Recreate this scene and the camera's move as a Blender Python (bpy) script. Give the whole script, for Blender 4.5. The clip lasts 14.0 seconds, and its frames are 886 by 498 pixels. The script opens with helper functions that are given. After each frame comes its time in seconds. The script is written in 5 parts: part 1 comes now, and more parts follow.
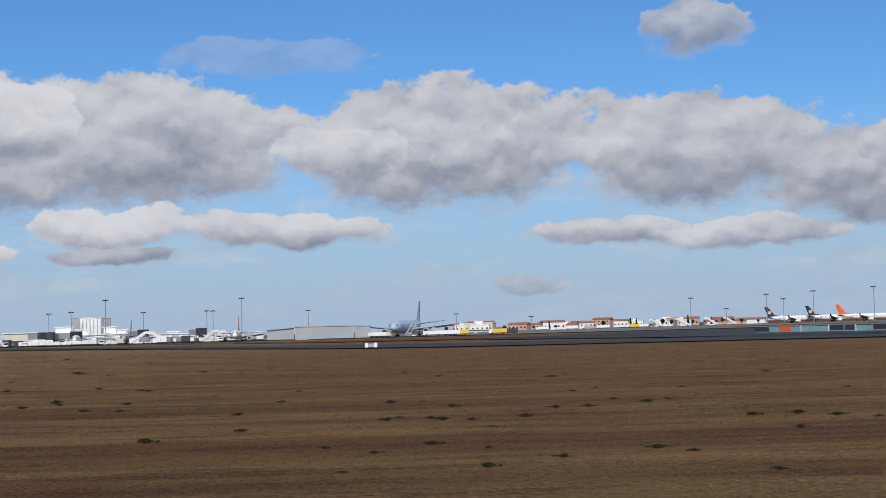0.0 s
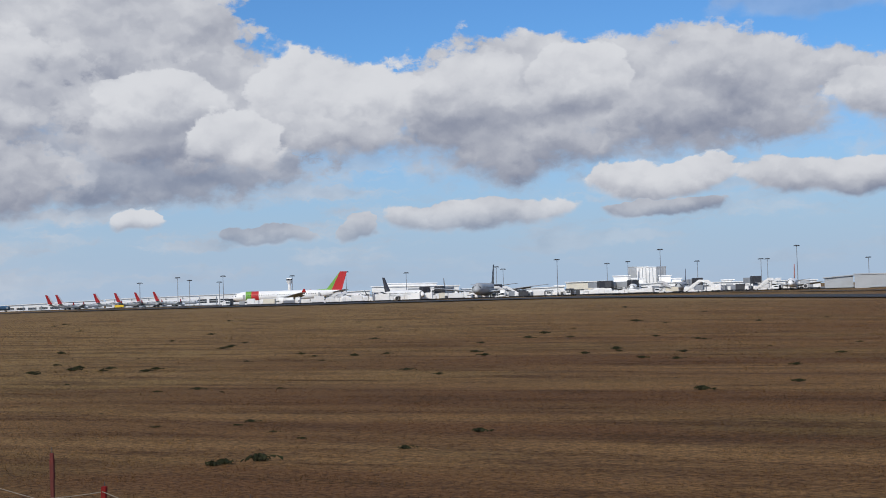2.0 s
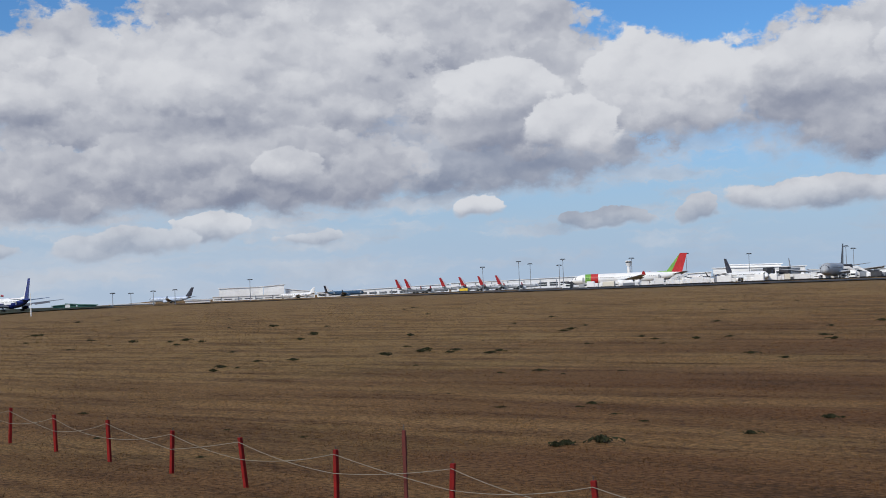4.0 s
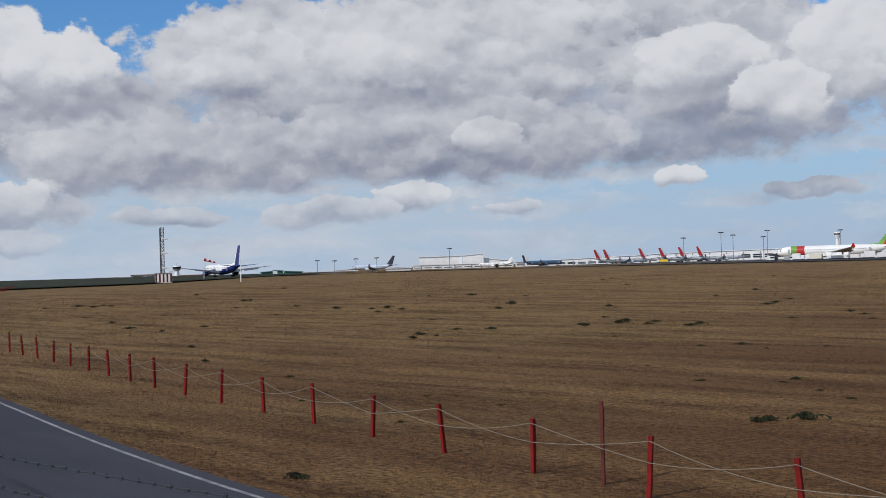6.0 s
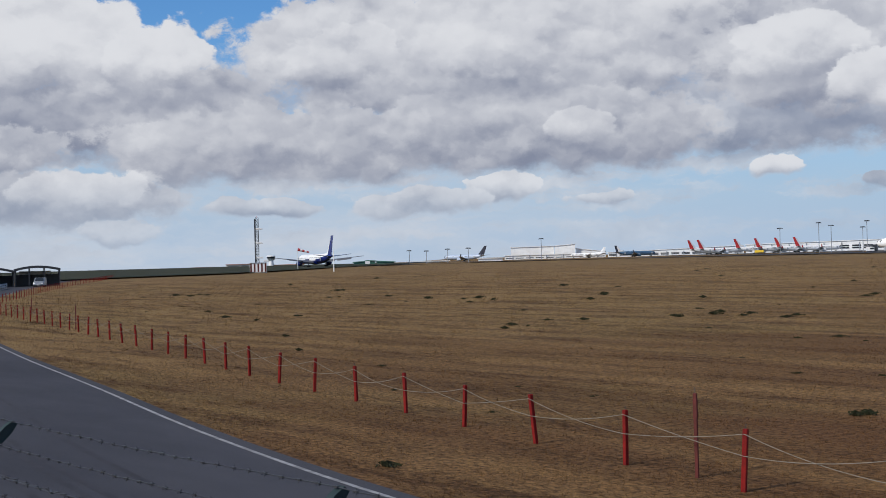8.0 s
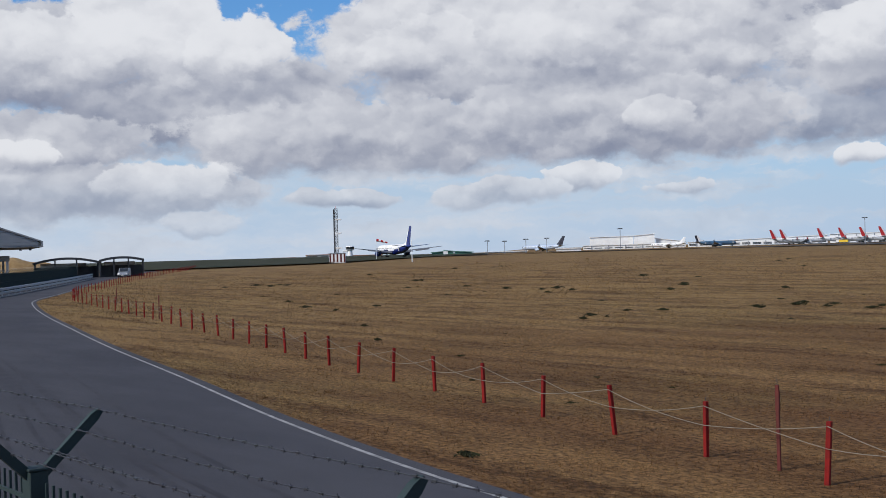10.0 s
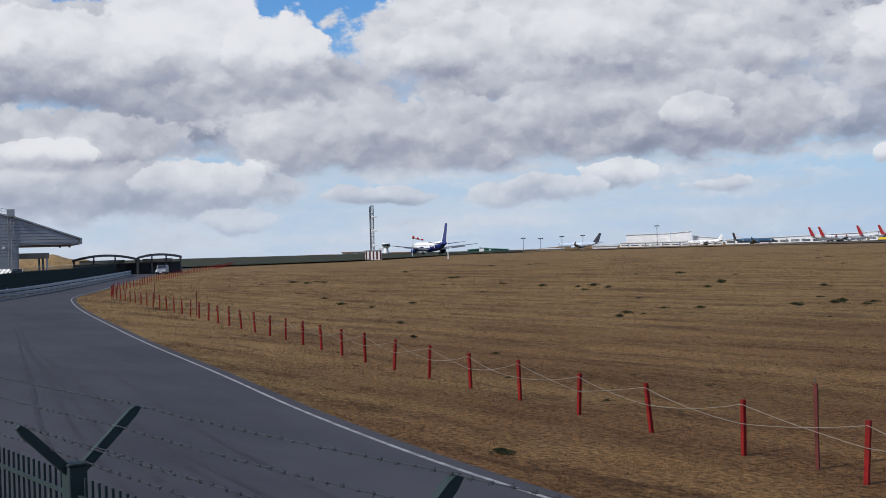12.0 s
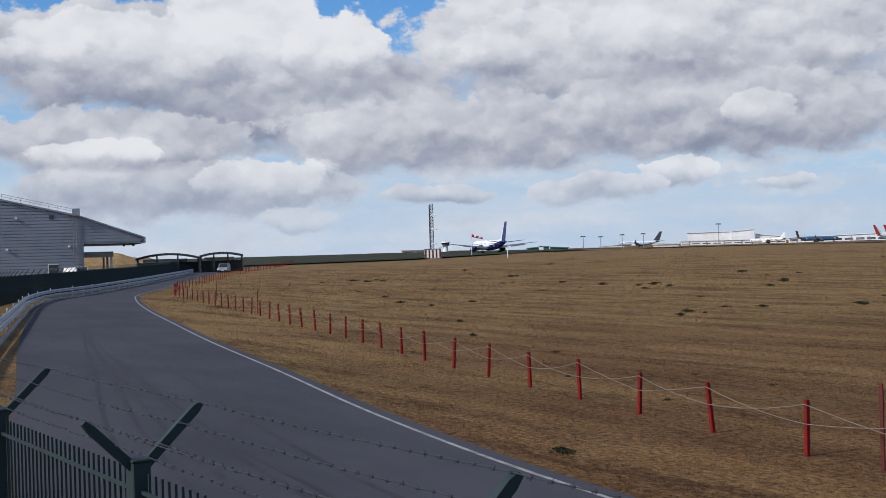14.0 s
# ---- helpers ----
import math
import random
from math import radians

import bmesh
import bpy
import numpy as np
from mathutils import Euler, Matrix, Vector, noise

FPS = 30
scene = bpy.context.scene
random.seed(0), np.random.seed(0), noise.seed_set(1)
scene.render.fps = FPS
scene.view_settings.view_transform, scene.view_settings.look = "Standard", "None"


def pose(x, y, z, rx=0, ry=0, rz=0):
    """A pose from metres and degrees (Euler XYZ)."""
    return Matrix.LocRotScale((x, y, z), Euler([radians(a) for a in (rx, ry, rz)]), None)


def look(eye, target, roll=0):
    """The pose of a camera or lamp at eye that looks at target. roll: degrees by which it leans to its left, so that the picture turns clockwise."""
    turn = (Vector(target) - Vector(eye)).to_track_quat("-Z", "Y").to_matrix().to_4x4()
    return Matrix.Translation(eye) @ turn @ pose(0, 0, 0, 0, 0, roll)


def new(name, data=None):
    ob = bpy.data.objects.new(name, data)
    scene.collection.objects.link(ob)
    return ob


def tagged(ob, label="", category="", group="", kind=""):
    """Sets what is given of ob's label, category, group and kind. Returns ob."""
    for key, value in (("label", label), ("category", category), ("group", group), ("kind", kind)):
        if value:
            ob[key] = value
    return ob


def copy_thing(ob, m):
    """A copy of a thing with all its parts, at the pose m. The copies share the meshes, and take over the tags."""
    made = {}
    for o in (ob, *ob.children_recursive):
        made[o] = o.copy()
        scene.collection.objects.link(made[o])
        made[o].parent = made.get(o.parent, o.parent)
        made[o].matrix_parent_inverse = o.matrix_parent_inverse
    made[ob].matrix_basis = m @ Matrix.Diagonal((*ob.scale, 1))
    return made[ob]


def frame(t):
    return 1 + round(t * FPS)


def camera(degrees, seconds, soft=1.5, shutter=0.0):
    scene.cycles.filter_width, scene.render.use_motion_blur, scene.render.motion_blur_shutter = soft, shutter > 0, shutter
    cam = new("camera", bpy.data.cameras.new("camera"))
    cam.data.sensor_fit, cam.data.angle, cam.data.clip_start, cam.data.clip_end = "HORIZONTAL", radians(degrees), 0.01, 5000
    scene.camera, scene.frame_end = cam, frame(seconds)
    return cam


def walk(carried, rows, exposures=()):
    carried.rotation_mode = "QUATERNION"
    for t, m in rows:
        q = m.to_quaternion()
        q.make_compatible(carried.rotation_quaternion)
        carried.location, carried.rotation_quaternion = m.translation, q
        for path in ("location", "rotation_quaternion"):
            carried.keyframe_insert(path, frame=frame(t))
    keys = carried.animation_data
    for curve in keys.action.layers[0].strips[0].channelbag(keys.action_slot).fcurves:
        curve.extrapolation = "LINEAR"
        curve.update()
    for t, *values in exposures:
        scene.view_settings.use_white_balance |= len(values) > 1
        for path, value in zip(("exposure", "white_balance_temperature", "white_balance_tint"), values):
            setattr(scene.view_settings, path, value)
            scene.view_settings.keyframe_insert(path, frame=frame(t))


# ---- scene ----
cam = camera(38.27, 14.0, soft=0.9)
EYE = 3.8
# seconds, heading to the left, upward tilt, lean to the right
ROWS = [
    (0.0, -0.147, 3.589, 1.696),
    (0.5, 7.429, 3.052, 1.547),
    (1.0, 13.970, 2.572, 1.309),
    (1.5, 20.188, 1.941, 1.764),
    (2.0, 24.323, 2.028, 1.805),
    (2.5, 27.497, 2.053, 1.953),
    (3.0, 31.054, 2.109, 2.059),
    (3.5, 35.943, 2.199, 2.008),
    (4.0, 39.470, 1.784, 2.262),
    (4.2, 40.595, 1.729, 2.344),
    (6.3, 49.145, 0.665, 1.602),
    (6.5, 49.610, 0.670, 1.616),
    (7.0, 50.968, 0.639, 1.567),
    (7.5, 51.905, 0.431, 1.543),
    (8.0, 52.464, 0.407, 1.537),
    (8.5, 53.410, 0.413, 1.446),
    (9.0, 54.064, 0.294, 1.505),
    (9.2, 54.477, 0.233, 1.569),
    (11.3, 57.093, -0.027, 1.432),
    (11.5, 57.125, -0.029, 1.445),
    (12.0, 57.579, -0.014, 1.587),
    (12.5, 58.269, -0.012, 1.615),
    (13.0, 59.155, -0.012, 1.663),
    (13.5, 60.120, -0.019, 1.673),
    (14.0, 60.247, -0.010, 1.621),
]
EXPOSURES = [(0.0, -0.12), (3.0, -0.08), (6.5, -0.12), (9.0, 0.05), (14.0, 0.1)]
walk(cam, [(t, pose(0, 0, EYE, 90 + tilt, lean, yaw)) for t, yaw, tilt, lean in ROWS], EXPOSURES)

# ---- sky and sun ----
SUN_LEFT, SUN_HIGH = 178.0, 37.0     # degrees to the left of the first heading, and above the horizon


def node(tree, kind, **inputs):
    n = tree.nodes.new("ShaderNode" + kind)
    for key, value in inputs.items():
        if key in ("operation", "blend_type", "data_type", "interpolation_type", "feature", "noise_dimensions", "sky_type", "clamp", "use_clamp"):
            if key == "operation":
                n.operation = value
            elif key == "blend_type":
                n.blend_type = value
            elif key == "data_type":
                n.data_type = value
            elif key == "interpolation_type":
                n.interpolation_type = value
            elif key == "feature":
                n.feature = value
            elif key == "noise_dimensions":
                n.noise_dimensions = value
            elif key == "use_clamp":
                n.use_clamp = value
            continue
        socket = n.inputs[int(key[1:])] if key[0] == "i" and key[1:].isdigit() else n.inputs[key.replace("_", " ")]
        if isinstance(value, bpy.types.NodeSocket):
            tree.links.new(value, socket)
        else:
            socket.default_value = value
    return n


def calc(tree, op, a, b=0.0, c=0.0, clamp=False):
    n = node(tree, "Math", operation=op, use_clamp=clamp, i0=a, i1=b, i2=c)
    return n.outputs[0]


def ease(tree, value, low, high, to_low=0.0, to_high=1.0):
    n = node(tree, "MapRange", interpolation_type="SMOOTHSTEP", Value=value, From_Min=low, From_Max=high, To_Min=to_low, To_Max=to_high)
    return n.outputs[0]


def blend(tree, factor, a, b):
    n = tree.nodes.new("ShaderNodeMix")
    n.data_type = "RGBA"
    for socket, value in ((n.inputs[0], factor), (n.inputs[6], a), (n.inputs[7], b)):
        if isinstance(value, bpy.types.NodeSocket):
            tree.links.new(value, socket)
        else:
            socket.default_value = value
    return n.outputs[2]


world = bpy.data.worlds.new("sky")
scene.world = world
world.use_nodes = True
wt = world.node_tree
wt.nodes.clear()
coord = wt.nodes.new("ShaderNodeTexCoord").outputs["Generated"]
unit = node(wt, "VectorMath", operation="NORMALIZE", i0=coord).outputs[0]
axes = node(wt, "SeparateXYZ", i0=unit).outputs
turn_left = calc(wt, "MULTIPLY", calc(wt, "ARCTAN2", calc(wt, "MULTIPLY", axes[0], -1.0), axes[1]), 57.2958)
high = calc(wt, "MULTIPLY", calc(wt, "ARCSINE", axes[2]), 57.2958)
flat = node(wt, "CombineXYZ", X=turn_left, Y=high, Z=0.0).outputs[0]
sky = wt.nodes.new("ShaderNodeTexSky")
sky.sky_type = "NISHITA"
sky.sun_disc = False
sky.sun_elevation = radians(SUN_HIGH)
sky.sun_rotation = radians(-SUN_LEFT)
sky.air_density, sky.dust_density, sky.ozone_density = 1.0, 0.6, 2.0
SKY_STRENGTH = 0.10

# clouds: middle (degrees left, degrees up), half width, half height, brightness of the sunlit top
# broad grey banks, bright heaps in front of them, and small scraps low down
BANKS = [
    (13.0, 8.30, 8.02, 2.94, 0.50), (-0.3, 7.98, 7.76, 3.04, 0.52), (-11.6, 7.47, 5.95, 2.68, 0.52), (-20.1, 6.11, 5.43, 2.26, 0.42),
    (43.1, 10.03, 11.38, 5.04, 0.48), (47.7, 6.09, 5.17, 2.52, 0.40), (38.5, 5.78, 9.83, 1.81, 0.36), (21.3, 7.99, 5.17, 3.62, 0.55),
    (50.4, 8.23, 11.77, 4.40, 0.56), (48.4, 5.29, 9.18, 2.20, 0.46), (66.0, 6.33, 6.98, 2.20, 0.40), (59.3, 4.98, 8.66, 2.00, 0.46),
    (34.6, 7.69, 5.69, 3.10, 0.50), (74.1, 8.39, 7.37, 2.65, 0.46), (74.9, 4.72, 6.60, 1.68, 0.48), (72.0, 2.74, 8.54, 1.42, 0.42),
]
HEAPS = [
    (14.4, 4.82, 3.56, 1.00, 0.78), (6.7, 4.51, 4.91, 0.87, 0.62), (-8.0, 4.04, 3.88, 0.71, 0.55), (-13.8, 3.80, 4.53, 0.71, 0.55),
    (-11.8, 12.90, 2.30, 1.35, 0.33), (17.9, 9.01, 2.20, 1.81, 0.72), (4.3, 7.84, 3.10, 1.36, 0.62), (28.8, 8.27, 4.46, 2.48, 0.76),
    (33.8, 7.29, 1.68, 0.91, 0.70), (37.0, 9.18, 2.72, 0.97, 0.68), (22.6, 8.81, 2.46, 2.33, 0.66), (68.7, 9.19, 3.43, 2.46, 0.74),
    (64.8, 8.67, 2.26, 1.84, 0.76), (56.7, 8.49, 2.97, 1.68, 0.66), (49.4, 8.69, 4.78, 1.81, 0.60), (36.7, 8.61, 2.91, 1.62, 0.76),
    (33.2, 6.82, 2.59, 1.49, 0.78), (74.6, 8.68, 4.91, 1.81, 0.68),
]
SCRAPS = [
    (37.9, 3.60, 1.16, 0.59, 0.80), (22.7, 3.61, 4.14, 0.69, 0.58), (49.6, 2.88, 1.40, 0.61, 0.66), (45.2, 2.45, 1.62, 0.44, 0.62),
    (32.2, 2.79, 2.46, 0.47, 0.45), (28.2, 3.12, 0.97, 0.65, 0.50), (68.0, 3.03, 2.78, 1.01, 0.62), (66.5, 1.62, 1.94, 0.62, 0.56),
    (60.4, 2.28, 2.97, 0.52, 0.52), (53.6, 2.35, 3.23, 0.75, 0.60), (46.2, 5.40, 1.94, 0.84, 0.62), (75.4, 4.50, 3.17, 0.80, 0.76),
    (66.5, 1.47, 1.81, 0.49, 0.56), (68.2, 3.04, 2.46, 1.16, 0.62), (7.5, 12.23, 4.91, 0.84, 0.12), (14.5, 3.50, 2.85, 0.45, 0.40),
    (-3.9, 1.80, 1.81, 0.39, 0.36),
]


def fractal(scale, detail, rough, vector, stretch=(1, 1, 1)):
    v = node(wt, "VectorMath", operation="MULTIPLY", i0=vector, i1=stretch).outputs[0]
    return node(wt, "TexNoise", Vector=v, Scale=scale, Detail=detail, Roughness=rough)


warp = fractal(0.30, 4.0, 0.55, flat, (1, 1.3, 1)).outputs["Color"]
warp = node(wt, "VectorMath", operation="SUBTRACT", i0=warp, i1=(0.5, 0.5, 0.5)).outputs[0]
big = node(wt, "VectorMath", operation="MULTIPLY", i0=warp, i1=(3.4, 1.7, 0)).outputs[0]
bent = node(wt, "VectorMath", operation="ADD", i0=flat, i1=big).outputs[0]


def heaped(place, scale, detail):
    """Rounded, heaped-up humps, smaller ones riding on the larger."""
    v = node(wt, "VectorMath", operation="MULTIPLY", i0=place, i1=(1, 1.35, 1)).outputs[0]
    n = node(wt, "TexVoronoi", feature="SMOOTH_F1", Vector=v, Scale=scale, Detail=detail, Roughness=0.48, Smoothness=0.4)
    n.normalize = True
    return calc(wt, "SUBTRACT", 1.0, n.outputs["Distance"])


def shifted(place, up):
    return node(wt, "VectorMath", operation="ADD", i0=place, i1=(up * 0.3, up, 0)).outputs[0]


small_warp = fractal(1.5, 4.0, 0.6, flat, (1, 1.2, 1)).outputs["Color"]
small_warp = node(wt, "VectorMath", operation="SUBTRACT", i0=small_warp, i1=(0.5, 0.5, 0.5)).outputs[0]
torn = node(wt, "VectorMath", operation="MULTIPLY_ADD", i0=small_warp, i1=(1.2, 0.8, 0), i2=flat).outputs[0]
humps = heaped(torn, 0.36, 2.5)
relief = calc(wt, "SUBTRACT", humps, heaped(shifted(torn, 0.5), 0.36, 2.5))       # lit from above
billow = calc(wt, "SUBTRACT", fractal(0.55, 5.0, 0.55, flat, (1, 1.5, 1)).outputs[0], 0.5)
fine = calc(wt, "SUBTRACT", fractal(2.4, 5.0, 0.62, torn, (1, 1.3, 1)).outputs[0], 0.5)
soft_shade = calc(wt, "SUBTRACT", fractal(0.22, 3.0, 0.5, bent, (1, 2.0, 1)).outputs[0], 0.5)

# broken cloud everywhere, on the same deck as the banks
deck = ease(wt, fractal(0.05, 4.0, 0.55, flat, (1, 2.0, 1)).outputs[0], 0.46, 0.60)
away = ease(wt, high, 14.0, 24.0)
side = calc(wt, "MAXIMUM", ease(wt, turn_left, 82.0, 95.0), ease(wt, turn_left, -22.0, -34.0))
deck = calc(wt, "MULTIPLY", deck, calc(wt, "MAXIMUM", away, side))
wisp = ease(wt, fractal(0.34, 6.0, 0.62, torn, (0.35, 2.0, 1)).outputs[0], 0.46, 0.62, 0.0, 0.8)
wisp = calc(wt, "MULTIPLY", wisp, ease(wt, high, 9.0, 4.5))
wisp = calc(wt, "MULTIPLY", wisp, ease(wt, turn_left, 10.0, 50.0, 0.55, 1.0))
deck = calc(wt, "MAXIMUM", deck, wisp)
cover, tone = deck, calc(wt, "ADD", 0.64, calc(wt, "MULTIPLY", billow, 0.4))

group = bpy.data.node_groups.new("puff", "ShaderNodeTree")
for label_, kind_ in (("Place", "NodeSocketVector"), ("Middle", "NodeSocketVector"), ("Scale", "NodeSocketVector"), ("Top", "NodeSocketFloat"), ("Ragged", "NodeSocketFloat"), ("Cover", "NodeSocketFloat"), ("Tone", "NodeSocketFloat")):
    group.interface.new_socket(label_, in_out="INPUT", socket_type=kind_)
for label_, kind_ in (("Cover", "NodeSocketFloat"), ("Tone", "NodeSocketFloat"), ("Place", "NodeSocketVector")):
    group.interface.new_socket(label_, in_out="OUTPUT", socket_type=kind_)
gi, go = group.nodes.new("NodeGroupInput"), group.nodes.new("NodeGroupOutput")
rel = node(group, "VectorMath", operation="SUBTRACT", i0=gi.outputs[0], i1=gi.outputs[1]).outputs[0]
rel = node(group, "VectorMath", operation="MULTIPLY", i0=rel, i1=gi.outputs[2]).outputs[0]
parts_ = node(group, "SeparateXYZ", i0=rel).outputs
wide2 = calc(group, "MULTIPLY", parts_[0], parts_[0])
wide4 = calc(group, "MULTIPLY", wide2, wide2)           # square-shouldered, so that banks join up
tall2 = calc(group, "MULTIPLY", parts_[1], parts_[1])
far = calc(group, "SQRT", calc(group, "ADD", calc(group, "MULTIPLY", calc(group, "ADD", wide2, wide4), 0.5), tall2))
inside = calc(group, "ADD", calc(group, "SUBTRACT", 1.0, far), gi.outputs[4])
firm = ease(group, parts_[1], -0.5, 0.4, 0.50, 0.14)    # crisp tops, soft undersides
mask = node(group, "MapRange", interpolation_type="SMOOTHSTEP", Value=inside, From_Min=0.0, From_Max=firm).outputs[0]
mask = calc(group, "MULTIPLY", mask, calc(group, "MULTIPLY", gi.outputs[3], 2.6, clamp=True))
lit = ease(group, calc(group, "ADD", parts_[1], calc(group, "MULTIPLY", gi.outputs[4], 0.5)), -1.0, 0.55)
mine = calc(group, "ADD", calc(group, "ADD", 0.17, calc(group, "MULTIPLY", gi.outputs[3], 0.25)), calc(group, "MULTIPLY", lit, calc(group, "MULTIPLY", gi.outputs[3], 0.68)))
group.links.new(calc(group, "MAXIMUM", mask, gi.outputs[5]), go.inputs[0])
mixed = calc(group, "ADD", gi.outputs[6], calc(group, "MULTIPLY", mask, calc(group, "SUBTRACT", mine, gi.outputs[6])))
group.links.new(mixed, go.inputs[1])
# hand the place on from cloud to cloud, so that they are worked out one after the other
group.links.new(node(group, "VectorMath", operation="MULTIPLY_ADD", i0=mixed, i1=(1e-9, 1e-9, 1e-9), i2=gi.outputs[0]).outputs[0], go.inputs[2])

ragged = calc(wt, "ADD", calc(wt, "MULTIPLY", billow, 0.75), calc(wt, "MULTIPLY", fine, 0.22))
ragged = calc(wt, "ADD", ragged, calc(wt, "MULTIPLY", calc(wt, "SUBTRACT", humps, 0.62), 0.9))
place_ = bent
for left_, up_, wide_, tall_, top_ in BANKS + HEAPS + SCRAPS:
    n = wt.nodes.new("ShaderNodeGroup")
    n.node_tree = group
    wt.links.new(place_, n.inputs[0])
    n.inputs[1].default_value = (left_, up_, 0)
    n.inputs[2].default_value = (1 / wide_, 1 / tall_, 1)
    n.inputs[3].default_value = top_
    wt.links.new(ragged, n.inputs[4])
    for k, value in ((5, cover), (6, tone)):
        wt.links.new(value, n.inputs[k])
    cover, tone, place_ = n.outputs

tone = calc(wt, "ADD", tone, calc(wt, "MULTIPLY", fine, 0.06))
tone = calc(wt, "ADD", tone, calc(wt, "MULTIPLY", relief, 1.0))
tone = calc(wt, "ADD", tone, calc(wt, "MULTIPLY", soft_shade, 0.45))
grey = blend(wt, ease(wt, tone, 0.10, 0.98), (0.205, 0.235, 0.33, 1), (0.72, 0.735, 0.775, 1))
blue = node(wt, "VectorMath", operation="MULTIPLY", i0=sky.outputs[0], i1=(SKY_STRENGTH * 0.50, SKY_STRENGTH * 0.86, SKY_STRENGTH * 1.25)).outputs[0]
haze = ease(wt, high, 11.0, 0.0, 0.0, 0.95)
blue = blend(wt, haze, blue, (0.41, 0.53, 0.70, 1))
pale = calc(wt, "MULTIPLY", ease(wt, turn_left, 30.0, 62.0), ease(wt, high, 7.0, 1.0))
pale = calc(wt, "MULTIPLY", pale, ease(wt, fractal(0.30, 5.0, 0.6, torn, (0.4, 2.2, 1)).outputs[0], 0.30, 0.66, 0.25, 1.0))
blue = blend(wt, calc(wt, "MULTIPLY", pale, 0.8), blue, (0.58, 0.635, 0.72, 1))      # thin white cloud low in the west
veil = calc(wt, "MULTIPLY", cover, ease(wt, high, 0.0, 4.5, 0.35, 1.0))
paint = blend(wt, veil, blue, grey)
back = node(wt, "Background", Color=paint, Strength=1.0)
wt.links.new(back.outputs[0], wt.nodes.new("ShaderNodeOutputWorld").inputs[0])

sun = new("sun", bpy.data.lights.new("sun", "SUN"))
sun.data.energy, sun.data.angle, sun.data.color = 3.6, radians(4), (1.0, 0.94, 0.86)
sun.matrix_world = look((-math.sin(radians(SUN_LEFT)) * 50, math.cos(radians(SUN_LEFT)) * 50, 50 * math.tan(radians(SUN_HIGH))), (0, 0, 0))

# ---- materials ----


def material(name, colour, other=None, scale=3.0, rough=0.8, metal=0.0, bump=0.0, fine=40.0, stretch=(1, 1, 1), spread=(0.35, 0.65), grime=0.12):
    """Paint, stone, metal: two tones in broad patches, fine grain, and a little relief."""
    m = bpy.data.materials.new(name)
    m.use_nodes = True
    t = m.node_tree
    shader = t.nodes["Principled BSDF"]
    place = node(t, "VectorMath", operation="MULTIPLY", i0=t.nodes.new("ShaderNodeTexCoord").outputs["Object"], i1=stretch).outputs[0]
    broad = node(t, "TexNoise", Vector=place, Scale=scale, Detail=5.0, Roughness=0.6).outputs[0]
    grain = node(t, "TexNoise", Vector=place, Scale=fine, Detail=3.0, Roughness=0.6).outputs[0]
    other = other or tuple(c * 0.82 for c in colour)
    base = blend(t, ease(t, broad, *spread), (*colour, 1), (*other, 1))
    dark = calc(t, "ADD", 1.0 - grime, calc(t, "MULTIPLY", grain, 2 * grime))
    base = node(t, "VectorMath", operation="MULTIPLY", i0=base, i1=dark).outputs[0]
    t.links.new(base, shader.inputs["Base Color"])
    t.links.new(calc(t, "ADD", rough - 0.06, calc(t, "MULTIPLY", broad, 0.12)), shader.inputs["Roughness"])
    shader.inputs["Metallic"].default_value = metal
    shader.inputs["Specular IOR Level"].default_value = 0.15 if rough > 0.75 else 0.5
    if bump:
        t.links.new(node(t, "Bump", Strength=bump, Distance=0.02, Height=grain).outputs[0], shader.inputs["Normal"])
    return m


white_paint = material("white paint", (0.80, 0.80, 0.79), (0.72, 0.72, 0.71), 0.2, 0.45, fine=3)
cream_wall = material("cream render", (0.66, 0.62, 0.52), (0.58, 0.54, 0.45), 0.2, 0.8, fine=3)
pink_wall = material("pink render", (0.55, 0.36, 0.30), (0.48, 0.32, 0.26), 0.2, 0.8, fine=3)
roof_tile = material("roof tile", (0.36, 0.15, 0.09), (0.28, 0.13, 0.08), 0.5, 0.8, fine=5)
concrete = material("concrete", (0.34, 0.34, 0.33), (0.27, 0.27, 0.26), 0.3, 0.85, fine=8, bump=0.2)
grey_steel = material("grey steel", (0.30, 0.32, 0.35), (0.24, 0.26, 0.29), 0.3, 0.45, 0.4, fine=6)
zinc = material("galvanised steel", (0.36, 0.38, 0.40), (0.28, 0.30, 0.32), 1.5, 0.42, 0.7, fine=30)
dark_steel = material("dark steel", (0.05, 0.055, 0.06), (0.04, 0.04, 0.05), 1.0, 0.5, 0.3, fine=20)
black_rubber = material("black rubber", (0.02, 0.02, 0.02), (0.03, 0.03, 0.03), 2.0, 0.8, fine=20)
dark_glass = material("dark glass", (0.02, 0.025, 0.03), (0.03, 0.035, 0.04), 0.5, 0.12, fine=2)
green_steel = material("dark green fence paint", (0.008, 0.022, 0.024), (0.012, 0.030, 0.031), 2.0, 0.7, fine=40)
red_paint = material("weathered red paint", (0.215, 0.012, 0.010), (0.13, 0.011, 0.010), 4.0, 0.8, fine=50, bump=0.2, grime=0.25)
rope_grey = material("grey rope", (0.24, 0.21, 0.17), (0.18, 0.16, 0.13), 20.0, 0.9, fine=200)
corrugated = material("blue grey cladding", (0.25, 0.28, 0.32), (0.21, 0.24, 0.28), 0.15, 0.5, 0.2, fine=4)
navy = material("dark blue gloss paint", (0.008, 0.018, 0.13), (0.01, 0.022, 0.15), 0.2, 0.25, fine=3)
